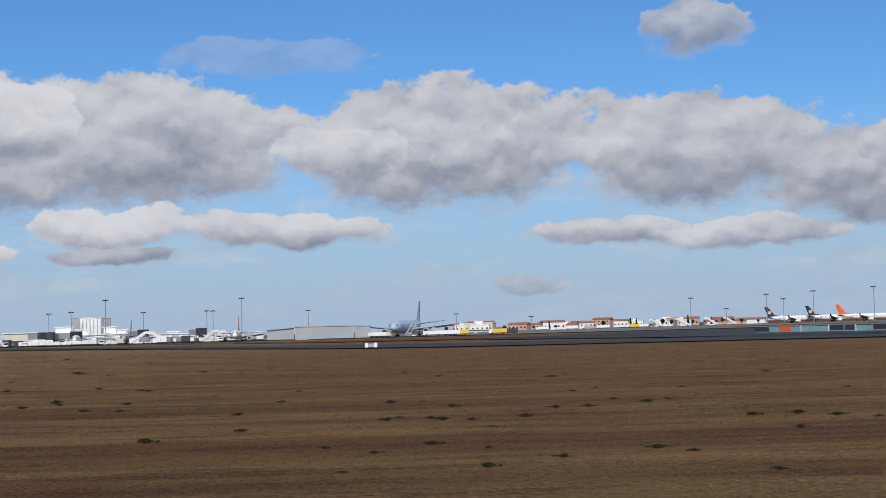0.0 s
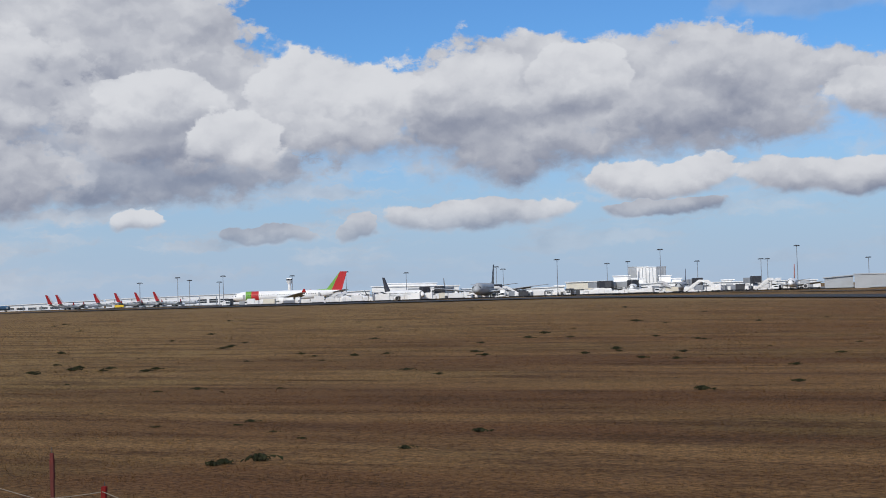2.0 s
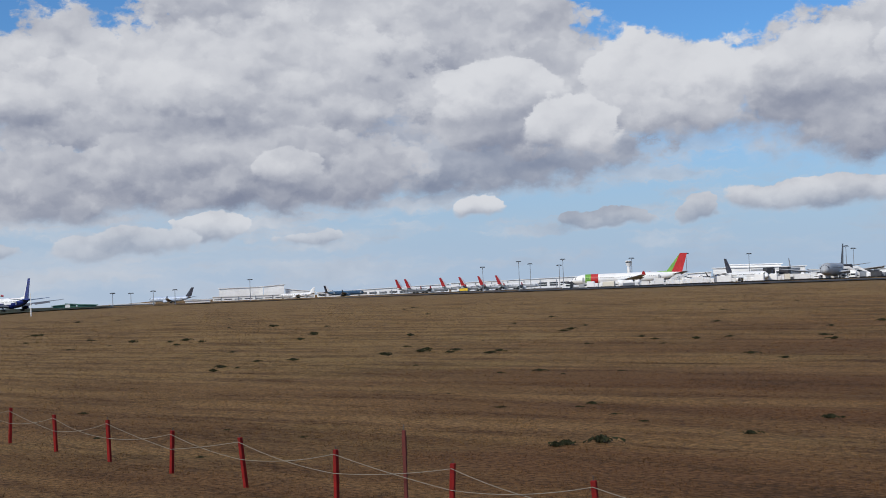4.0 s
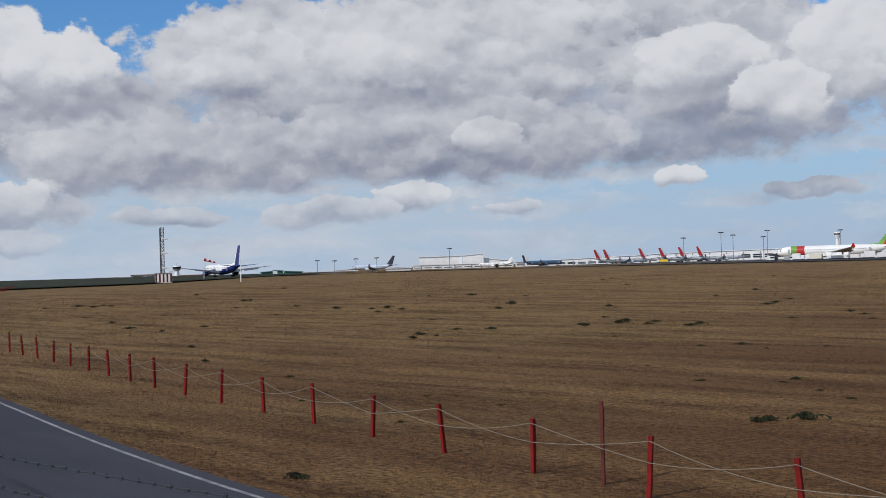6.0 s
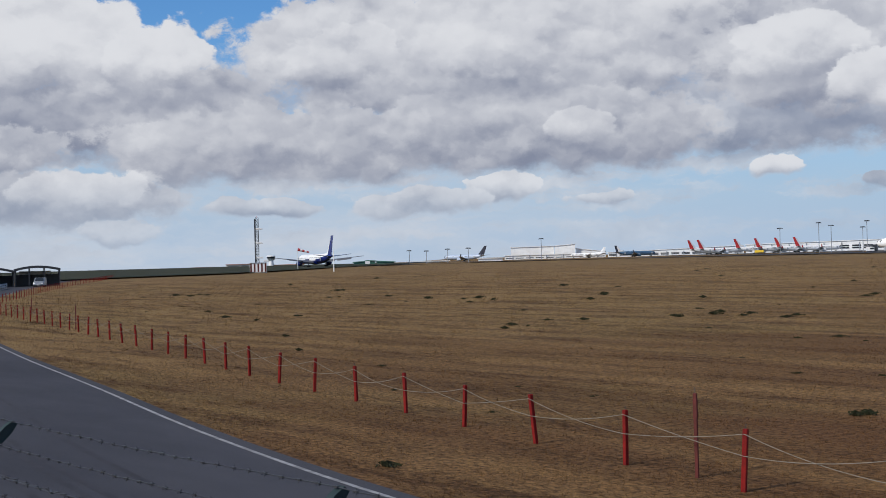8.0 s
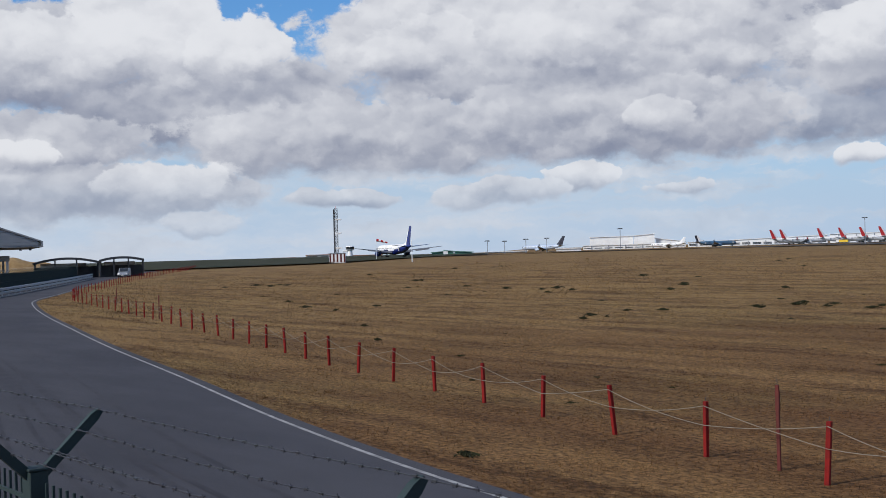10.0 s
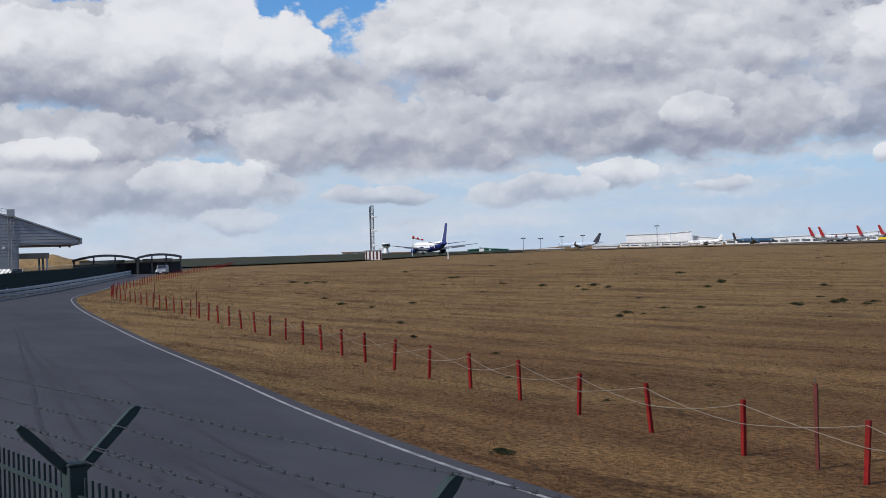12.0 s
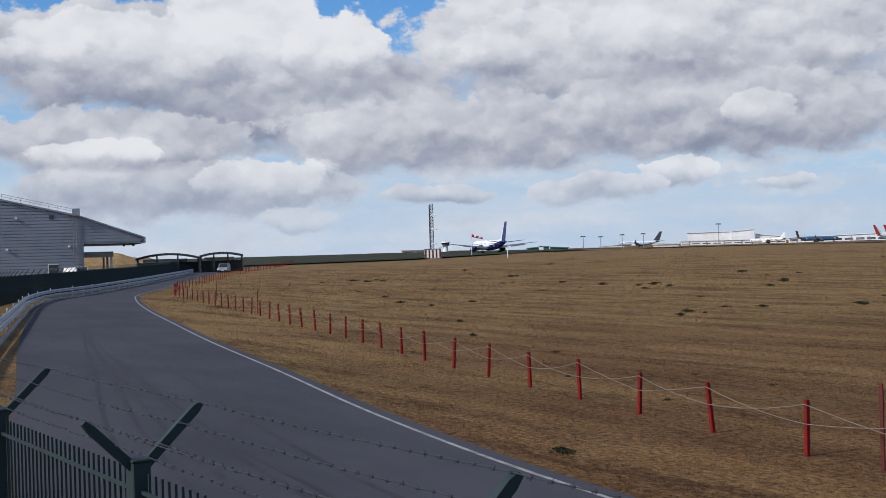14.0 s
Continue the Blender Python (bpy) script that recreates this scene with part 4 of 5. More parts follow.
            bm = lofted(bmesh.new(), [[(tip[0], tip[1] - 0.4, tip[2]), (tip[0] + 0.08, tip[1] - 1.1, tip[2]), (tip[0], tip[1] - 0.045 * length, tip[2])], [(tip[0] + s * 0.6, tip[1] - 1.4, tip[2] + 1.9), (tip[0] + s * 0.66, tip[1] - 1.7, tip[2] + 1.9), (tip[0] + s * 0.6, tip[1] - 2.1, tip[2] + 1.9)]])
            part("winglet", bm, tail_back or white_paint, wing)
        rings = []
        for k, chord in ((0.0, 0.105 * length), (1.0, 0.038 * length)):
            u = s * (0.2 * r + k * span * 0.195)
            lead = -0.375 * length - 0.62 * k * span * 0.195
            zc = mid + 0.42 * r + k * span * 0.195 * 0.11
            rings.append([(u, lead, zc), (u, lead - chord * 0.35, zc + chord * 0.05), (u, lead - chord, zc), (u, lead - chord * 0.35, zc - chord * 0.05)])
        bm = lofted(bmesh.new(), rings)
        bmesh.ops.recalc_face_normals(bm, faces=bm.faces)
        part("stabiliser", bm, belly or grey_wall, jet)
        ex, er = s * half * 0.335, pod / 2
        ey = 0.115 * length - sweep * half * 0.335
        ez = mid - 0.62 * r + half * 0.335 * 0.105 - er * 1.12
        ez = max(ez, er + 0.45)
        shell = lofted(bmesh.new(), [[(ex + math.cos(a) * er * k, ey + v * pod, ez + math.sin(a) * er * k) for a in [2 * math.pi * j / 16 for j in range(16)]] for v, k in ((1.02, 0.80), (1.10, 0.90), (0.95, 1.0), (0.3, 1.03), (-0.35, 0.88), (-0.7, 0.62), (-1.05, 0.3))], lambda f: 1 if belly and f.calc_center_median().z < ez - 0.05 * er else 0)
        nacelle = part("engine", shell, pods or [livery or white_paint, belly or livery or white_paint], jet, smooth=True)
        part("fan", rod(bmesh.new(), (ex, ey + pod * 1.0, ez), (ex, ey + pod * 1.035, ez), er * 0.80, sides=16), dark_steel, nacelle)
        part("exhaust", rod(bmesh.new(), (ex, ey - pod * 0.6, ez), (ex, ey - pod * 0.95, ez), er * 0.66, er * 0.5, sides=12), dark_steel, nacelle)
        part("pylon", boxed(ex - 0.14, ey - pod * 0.9, ez + er * 0.5, ex + 0.14, ey + pod * 0.5, ez + er * 1.35), grey_wall, nacelle)
        gx = s * wide * 0.93
        gear = part("main_gear", rod(bmesh.new(), (gx, -0.045 * length, 0.5), (gx, -0.045 * length, mid - 0.7 * r), 0.18, sides=8), zinc, jet)
        part("gear_door", boxed(gx + s * 0.25, -0.045 * length - 0.7, 1.2, gx + s * 0.3, -0.045 * length + 0.7, mid - 0.7 * r), belly or white_paint, gear)
        for v in ((-0.75, 0.75) if wide > 4.5 else (0.0,)):
            for u in (-0.42, 0.42):
                tyre = part("wheel", rod(bmesh.new(), (gx + u - 0.2, -0.045 * length + v, 0.57), (gx + u + 0.2, -0.045 * length + v, 0.57), 0.57, sides=14), black_rubber, gear)
    gear = part("nose_gear", rod(bmesh.new(), (0, 0.395 * length, 0.4), (0, 0.39 * length, mid - 0.6 * r), 0.13, sides=8), zinc, jet)
    for u in (-0.3, 0.3):
        part("wheel", rod(bmesh.new(), (u - 0.14, 0.395 * length, 0.45), (u + 0.14, 0.395 * length, 0.45), 0.45, sides=14), black_rubber, gear)
    base, top = mid + 0.55 * r, fin_top
    fins = {}
    for key, c0, c1 in (("front", 0.0, 0.36), ("back", 0.36, 1.0)):
        rings = []
        for k in (0.0, 1.0):
            chord = (0.150 - 0.088 * k) * length
            lead = -0.318 * length - 0.80 * k * (top - base)
            zc = base + k * (top - base)
            t0, t1 = (0.02, 0.16) if c0 == 0 else (0.16, 0.02)
            cut = c0, c1
            if tail_front is not None:
                cut = (c0 if c0 == 0 else split[0] + (split[1] - split[0]) * k, c1 if c1 == 1 else split[0] + (split[1] - split[0]) * k)
            w = 0.45 if k == 0 else 0.2
            rings.append([(w * t0 * 5, lead - chord * cut[0], zc), (w * t1 * 5, lead - chord * cut[1], zc), (-w * t1 * 5, lead - chord * cut[1], zc), (-w * t0 * 5, lead - chord * cut[0], zc)])
        bm = lofted(bmesh.new(), rings)
        bmesh.ops.recalc_face_normals(bm, faces=bm.faces)
        fins[key] = bm
    fin = part("fin", fins["back"], tail_back or white_paint, jet)
    part("leading_edge", fins["front"], tail_front or tail_back or white_paint, fin)
    if emblem:
        ey, ez = -0.318 * length - 0.80 * 0.45 * (top - base) - 0.055 * length, base + 0.45 * (top - base)
        part("emblem", rod(bmesh.new(), (-0.42, ey, ez), (0.42, ey, ez), 1.25, sides=14), emblem, fin, "plain round yellow emblem")
    dorsal = lofted(bmesh.new(), [[(0.15, -0.318 * length - 1.0, base), (-0.15, -0.318 * length - 1.0, base), (0, -0.318 * length - 1.0, base + 1.6)], [(0.05, -0.25 * length, mid + 0.93 * r), (-0.05, -0.25 * length, mid + 0.93 * r), (0, -0.25 * length, mid + 0.99 * r)]])
    part("dorsal_fillet", dorsal, tail_front or livery or white_paint, fin)
    return jet


# wings darkened and the fin's white narrowed to paint in the shaded look
LANDED = make_aircraft("airliner", 58.15, 670, 76.0, "white and dark blue twin-engine airliner rolling down the runway", 54.9, 47.6, 5.03, 15.85, 2.7, belly=navy, tail_front=white_paint, tail_back=navy, winglet=False, clear=1.8, wing_paint=shaded_wing, split=(0.34, 0.10), pods=[navy, navy])

WIDE = dict(length=63.0, span=61.0, wide=5.9, fin_top=17.6, pod=3.1)
SLIM = dict(length=38.5, span=34.5, wide=3.95, fin_top=12.0, pod=2.1)
dark_tail = material("black and blue tail paint", (0.02, 0.022, 0.03), (0.03, 0.03, 0.05), 0.4, 0.4, fine=3)
pale_blue = material("pale blue fuselage paint", (0.42, 0.50, 0.62), (0.38, 0.46, 0.58), 0.2, 0.4, fine=3)
teal_blue = material("dull blue fuselage paint", (0.06, 0.13, 0.22), (0.05, 0.11, 0.19), 0.2, 0.4, fine=3)
make_aircraft("airliner", 1.45, 625, 180 - 11, "pale blue-grey wide-body airliner parked nose towards the field", group="parked airliners", livery=pale_blue, tail_back=blue_gloss, tail_front=pale_blue, winglet=False, **WIDE)
make_aircraft("airliner", 9.0, 610, 186, "white narrow-body airliner with a dark tail at a stand", group="parked airliners", tail_back=dark_tail, tail_front=orange_gloss, **SLIM)
make_aircraft("airliner", 13.7, 640, 188, "grey narrow-body airliner beside passenger stairs", group="parked airliners", livery=grey_wall, tail_back=grey_steel, **SLIM)
make_aircraft("airliner", 15.75, 665, 190, "white narrow-body airliner nose-on at the terminal", group="parked airliners", tail_back=white_paint, **SLIM)
make_aircraft("airliner", 31.2, 720, 31.2 + 90 - 4, "white wide-body airliner with green and red nose and tail", group="parked airliners", tail_front=green_gloss, tail_back=red_gloss, split=(0.36, 0.0), patches=((0.76, 0.82, red_gloss), (0.82, 0.885, green_gloss)), **WIDE)
make_aircraft("airliner", 26.1, 620, 26 - 150, "white narrow-body airliner with a black tail", group="parked airliners", tail_back=dark_tail, **SLIM)
make_aircraft("airliner", 22.4, 640, 22 + 172, "grey wide-body airliner nose-on with stairs at its door", group="parked airliners", livery=grey_wall, tail_back=dark_tail, winglet=False, **WIDE)
make_aircraft("airliner", 24.0, 690, 24 + 190, "white narrow-body airliner nose-on behind service trucks", group="parked airliners", tail_back=grey_steel, **SLIM)
make_aircraft("airliner", 28.5, 720, 28 + 200, "white narrow-body airliner with a slim grey tail", group="parked airliners", tail_back=blue_gloss, **SLIM)
for left_, away_ in ((40.62, 1060), (40.2, 1050), (38.62, 1040), (37.75, 1040), (36.9, 1040), (36.1, 1030)):
    make_aircraft("airliner", left_, away_, left_ - 62, "white narrow-body airliner with a red tail in a row", group="red-tailed airliners", tail_back=red_gloss, tail_front=white_paint, split=(0.42, 0.30), **SLIM)
make_aircraft("airliner", 51.5, 1050, 51.6 + 62, "pale blue airliner with a dark tail far across the field", group="parked airliners", livery=pale_blue, tail_back=dark_tail, **SLIM)
make_aircraft("airliner", 43.9, 1000, 44 - 75, "dark blue airliner with a black and white tail", group="parked airliners", livery=teal_blue, tail_back=dark_tail, tail_front=white_paint, length=32.0, span=29.0, wide=3.4, fin_top=9.0, pod=1.8)
make_aircraft("airliner", 46.0, 1000, 46 + 80, "small white airliner before the long pier", group="parked airliners", tail_back=white_paint, length=28.0, span=26.0, wide=3.0, fin_top=8.0, pod=1.5)
make_aircraft("airliner", -15.5, 960, -15.5 - 82, "white airliner with a blue and yellow tail", group="yellow-marked airliners", tail_back=navy, tail_front=navy, emblem=yellow_gloss, **SLIM)
make_aircraft("airliner", -17.2, 960, -17.2 - 80, "white airliner with a blue and yellow tail beyond a bank", group="yellow-marked airliners", tail_back=navy, tail_front=navy, emblem=yellow_gloss, **SLIM)
make_aircraft("airliner", -18.5, 930, -18.5 - 85, "white airliner with an orange tail", group="parked airliners", tail_back=orange_gloss, tail_front=orange_gloss, **SLIM)

# ---- apron light masts ----
MASTS = [(16.97, 1.15), (16.05, 1.2), (14.62, 1.69), (13.02, 1.12), (10.3, 1.12), (10.03, 1.11), (8.78, 1.64), (5.85, 1.02), (-14.39, 1.11), (-15.09, 0.89), (-16.35, 1.18), (-18.82, 1.28), (-11.14, 1.05), (-12.66, 0.54), (-4.11, 0.46), (-0.76, 0.67), (37.66, 0.91), (36.04, 1.1), (35.53, 0.97), (34.24, 0.86), (34.07, 1.12), (31.03, 1.04), (28.64, 1.15), (25.95, 1.02), (21.9, 1.16), (21.6, 1.05), (19.18, 1.4), (48.05, 0.76), (52.25, 0.41), (53.97, 0.38), (53.2, 0.35), (51.32, 0.43)]
for left_, up_ in MASTS:
    away = 780 if up_ < 1.3 else 690
    x, y = polar(left_, away)
    z = height(x, y)
    tall = EYE + away * math.tan(radians(up_)) - z
    ob = thing("floodlight_mast", x, y, z, left_, "tall grey apron mast with a ring of floodlights", "light mast", "apron floodlight masts")
    part("pole", rod(bmesh.new(), (0, 0, -0.1), (0, 0, tall), 0.24, 0.14, sides=8), grey_steel, ob)
    head = part("head_ring", rod(bmesh.new(), (0, 0, tall - 0.25), (0, 0, tall + 0.12), 1.25, 1.25, sides=10), dark_steel, ob)
    for k in range(6):
        a = k * math.pi / 3
        part("floodlight", boxed(math.cos(a) * 1.35 - 0.3, math.sin(a) * 1.35 - 0.3, tall - 0.5, math.cos(a) * 1.35 + 0.3, math.sin(a) * 1.35 + 0.3, tall - 0.1, bevel=0.06), dark_steel, head)

# ---- terminal and halls ----


def make_block(name, left0, left1, away, top0, top1, label, wall, deep=30.0, bands=1, roof=None, overhang=0.8, category="building", group="", fins=0):
    """A long building whose front runs from left0 to left1, its eaves rising from top0 to top1 (degrees over the eye's level)."""
    x0, y0 = polar(left0, away)
    x1, y1 = polar(left1, away)
    z = height((x0 + x1) / 2, (y0 + y1) / 2)
    long = math.hypot(x1 - x0, y1 - y0)
    turn = math.degrees(math.atan2(y1 - y0, x1 - x0))
    t0, t1 = (EYE + away * math.tan(radians(t)) - z for t in (top0, top1))
    ob = thing(name, x0, y0, z, turn, label, category, group)
    bm = bmesh.new()
    lofted(bm, [[(0, 0, -0.2), (0, deep, -0.2), (0, deep, t0), (0, 0, t0)], [(long, 0, -0.2), (long, deep, -0.2), (long, deep, t1), (long, 0, t1)]])
    bmesh.ops.recalc_face_normals(bm, faces=bm.faces)
    part("wall", bm, wall, ob)
    bm = bmesh.new()
    o = overhang
    lofted(bm, [[(-o, -o, t0 + 0.003), (-o, deep + o, t0 + 0.003), (-o, deep + o, t0 + 0.5), (-o, -o, t0 + 0.5)], [(long + o, -o, t1 + 0.003), (long + o, deep + o, t1 + 0.003), (long + o, deep + o, t1 + 0.5), (long + o, -o, t1 + 0.5)]])
    bmesh.ops.recalc_face_normals(bm, faces=bm.faces)
    part("roof", bm, roof or white_paint, ob)
    low = min(t0, t1)
    for k in range(bands):
        zb = low * (0.28 + 0.5 * k / max(1, bands))
        count = max(2, int(long / 9))
        for i in range(count):
            u = long * (i + 0.12) / count
            win = part("window", boxed(u, -0.10, zb, u + long / count * 0.76, -0.004, zb + low * 0.17), dark_glass, ob)
            part("frame", boxed(u - 0.15, -0.08, zb - 0.15, u + long / count * 0.76 + 0.15, -0.006, zb - 0.003), grey_steel, win)
    for k in range(fins):
        u = long * (k + 0.5) / fins
        part("column", boxed(u - 0.3, -0.6, 0, u + 0.3, -0.15, low), grey_steel, ob)
    return ob


make_block("passenger_pier", 49.7, 45.2, 1150, 0.02, 0.02, "long low white passenger pier with dark window bands", white_paint, fins=6, bands=1, group="terminal blocks")
make_block("passenger_pier", 45.1, 39.2, 1150, 0.04, 0.2, "long white pier with a thin roof over dark glass", white_paint, fins=8, bands=2, group="terminal blocks")
make_block("passenger_pier", 39.1, 33.3, 1150, 0.22, 0.30, "long white pier with a rising thin roof", white_paint, fins=8, bands=2, group="terminal blocks")
make_block("hangar", 49.4, 47.5, 1200, 0.38, 0.40, "tall plain white hangar above the pier", white_paint, 60, bands=0)
make_block("hangar", 47.45, 46.55, 1195, 0.40, 0.47, "tall white hangar end with a sloping roof", white_paint, 60, bands=0)
make_block("hangar", 46.5, 45.2, 1200, 0.26, 0.10, "low white hangar annex sloping down", white_paint, 40, bands=0)
make_block("depot", 50.9, 49.8, 930, -0.08, -0.08, "low white depot beside the pier", white_paint, 20, bands=0)
make_block("depot", 54.1, 52.2, 960, -0.14, -0.14, "low pale depot far across the field", white_paint, 20, bands=0)
make_block("store_shed", 56.47, 55.95, 900, -0.10, -0.06, "dark green metal shed", green_wall, 18, bands=0, roof=green_wall, group="green sheds")
make_block("store_shed", 55.9, 55.5, 900, -0.02, -0.06, "dark green metal shed with a raised white door bay", green_wall, 18, bands=0, roof=green_wall, group="green sheds")
make_block("store_shed", 55.45, 54.65, 900, -0.07, -0.12, "long dark green metal shed", green_wall, 18, bands=0, roof=green_wall, group="green sheds")
x, y = polar(55.85, 899)
ob = thing("shed_door", x, y, height(x, y), 55.85, "white roller door on the green shed", "door")
part("leaf", boxed(-1.6, -0.6, 0, 1.6, -0.2, 2.4, bevel=0.05), white_paint, ob)
for left0, left1, up, wall in ((62.1, 60.9, -0.05, cream_wall), (60.0, 58.7, -0.12, cream_wall), (63.6, 62.6, -0.14, pink_wall), (66.9, 65.9, -0.19, cream_wall)):
    make_block("low_house", left0, left1, 1250, up, up, "low beige house on the skyline", wall, 14, bands=1, roof=roof_tile, group="skyline houses")
make_block("terminal", 33.2, 29.9, 880, 0.16, 0.12, "white terminal wing behind the stands", white_paint, 40, bands=2, group="terminal blocks")
make_block("terminal", 29.8, 27.6, 840, 0.20, 0.26, "white terminal wing with dark glazing", white_paint, 40, bands=2, group="terminal blocks")
make_block("terminal", 27.5, 23.6, 850, 0.42, 0.36, "large white terminal hall with a stepped roof", white_paint, 60, bands=2, group="terminal blocks")
make_block("terminal", 26.9, 24.6, 880, 0.54, 0.50, "upper storey of the white terminal", white_paint, 40, bands=1, group="terminal blocks")
make_block("terminal", 23.5, 20.9, 860, 0.20, 0.13, "lower white terminal wing", white_paint, 40, bands=2, group="terminal blocks")
make_block("terminal", 20.8, 18.9, 800, 0.12, 0.16, "white terminal wing beside the stands", white_paint, 40, bands=1, group="terminal blocks")
make_block("terminal", 18.8, 17.0, 790, 0.34, 0.34, "broad cream terminal building", cream_wall, 40, bands=1, group="terminal blocks")
make_block("terminal", 16.9, 13.6, 800, 0.16, 0.20, "white terminal building with jet bridges", white_paint, 40, bands=2, group="terminal blocks")
make_block("terminal", 13.5, 8.0, 810, 0.14, 0.10, "long white low terminal wing with a grey fascia", white_paint, 40, bands=2, group="terminal blocks")
for left0, left1, up in ((16.7, 16.0, 0.55), (15.9, 15.4, 0.42), (14.7, 14.2, 0.50), (14.15, 13.75, 0.36), (12.0, 11.5, 0.22), (19.3, 18.9, 0.2), (10.9, 10.5, 0.2)):
    make_block("plant_room", left0, left1, 830, up, up, "white box-shaped rooftop plant room", white_paint, 20, bands=1, group="plant rooms")


def make_towers():
    for left_, wide, up, mat, label in ((15.85, 2.8, 0.93, grey_wall, "grey slab of the terminal's tower block"), (15.45, 4.4, 0.92, white_paint, "white fluted slab of the terminal's tower block"), (15.0, 4.6, 0.90, white_paint, "white middle slab of the tower block"), (14.6, 3.2, 0.90, grey_steel, "dark grey slab of the terminal's tower block")):
        x, y = polar(left_, 860)
        z = height(x, y)
        tall = EYE + 860 * math.tan(radians(up)) - z
        ob = thing("tower_block", x, y, z, left_, label, "building", "slabs of the tower block")
        part("wall", boxed(-wide, 0, -0.2, wide, 14, tall, bevel=0.1), mat, ob)
        part("roof", boxed(-wide - 0.2, -0.2, tall + 0.003, wide + 0.2, 14.2, tall + 0.4), mat, ob)
        for k in range(4):
            part("rib", boxed(-wide + 0.3 + k * wide * 0.5, -0.35, 2, -wide + 0.7 + k * wide * 0.5, -0.004, tall - 0.6), grey_wall, ob)


make_towers()
x, y = polar(31.16, 1000)
z = height(x, y)
ob = thing("control_tower", x, y, z, 31, "slim white control tower with a flared cab", "tower")
part("shaft", rod(bmesh.new(), (0, 0, 0), (0, 0, 15), 1.6, 1.2, sides=14), white_paint, ob)
part("cab", rod(bmesh.new(), (0, 0, 15), (0, 0, 17.5), 1.6, 2.5, sides=14), white_paint, ob)
part("glazing", rod(bmesh.new(), (0, 0, 17.5), (0, 0, 18.6), 2.3, 2.4, sides=14), dark_glass, ob)
part("roof", rod(bmesh.new(), (0, 0, 18.6), (0, 0, 19.2), 2.6, 2.2, sides=14), white_paint, ob)
make_block("blast_wall", 7.68, 6.5, 640, 0.16, 0.25, "pale grey sheet-clad hangar wall", grey_wall, 30, bands=0, roof=grey_wall, group="grey hangars")
make_block("blast_wall", 6.45, 3.85, 615, 0.28, 0.26, "long pale grey plain hangar wall", grey_wall, 40, bands=0, roof=grey_wall, overhang=0.3, group="grey hangars")
make_block("blast_wall", 3.8, 3.1, 618, 0.24, 0.23, "end bay of the pale grey hangar", grey_wall, 40, bands=0, roof=grey_wall, overhang=0.2, group="grey hangars")
make_block("works_shed", -0.9, -2.3, 700, -0.07, -0.10, "low sandy brown shed", cream_wall, 14, bands=1, roof=cream_wall)

# ---- service vehicles, stairs and jet bridges ----


def make_stairs(left, away, turn, group="passenger stairs"):
    x, y = polar(left, away)
    ob = thing("passenger_stairs", x, y, height(x, y) + 0.1, turn, "white mobile passenger stairs on a truck chassis", "stairs", group)
    part("chassis", boxed(-1.1, -4, 0.45, 1.1, 4.2, 0.95, bevel=0.05), white_paint, ob)
    part("cab", boxed(-1.0, -4.6, 0.5, 1.0, -3.0, 2.0, bevel=0.1), white_paint, ob)
    for s in (-1, 1):
        bm = lofted(bmesh.new(), [[(s * 1.0, v, z), (s * 1.08, v, z), (s * 1.08, v, z + 1.1), (s * 1.0, v, z + 1.1)] for v, z in ((-3.0, 1.0), (3.0, 4.6), (4.6, 4.6))])
        part("balustrade", bm, white_paint, ob)
    for k in range(14):
        part("tread", boxed(-1.0, -3.0 + 0.43 * k, 1.0 + 0.257 * k, 1.0, -2.55 + 0.43 * k, 1.07 + 0.257 * k), grey_steel, ob)
    part("platform", boxed(-1.0, 3.0, 4.5, 1.0, 4.6, 4.6), grey_steel, ob)
    for s in (-1, 1):
        for v in (-3.2, 2.8):
            part("wheel", rod(bmesh.new(), (s * 0.85, v, 0.45), (s * 1.15, v, 0.45), 0.45, sides=12), black_rubber, ob)
        part("prop", rod(bmesh.new(), (s * 0.8, 3.6, 0.9), (s * 0.8, 3.6, 4.5), 0.09, sides=6), grey_steel, ob)


def make_truck(left, away, turn, long, tall, box_paint, label):
    x, y = polar(left, away)
    ob = thing("service_truck", x, y, height(x, y) + 0.1, turn, label, "truck", "apron service trucks")
    part("chassis", boxed(-1.0, -long / 2, 0.5, 1.0, long / 2, 0.8), dark_steel, ob)
    part("box_body", boxed(-1.2, -long / 2, 0.8, 1.2, long / 2 - 1.9, tall, bevel=0.06), box_paint, ob)
    cab = part("cab", boxed(-1.1, long / 2 - 1.8, 0.6, 1.1, long / 2, min(tall, 2.5), bevel=0.15), white_paint, ob)
    part("windscreen", boxed(-0.95, long / 2 - 0.02, 1.5, 0.95, long / 2 + 0.01, min(tall, 2.5) - 0.25), dark_glass, cab)
    for s in (-1, 1):
        for v in (-long * 0.3, long * 0.32):
            part("wheel", rod(bmesh.new(), (s * 0.85, v, 0.48), (s * 1.15, v, 0.48), 0.48, sides=12), black_rubber, ob)


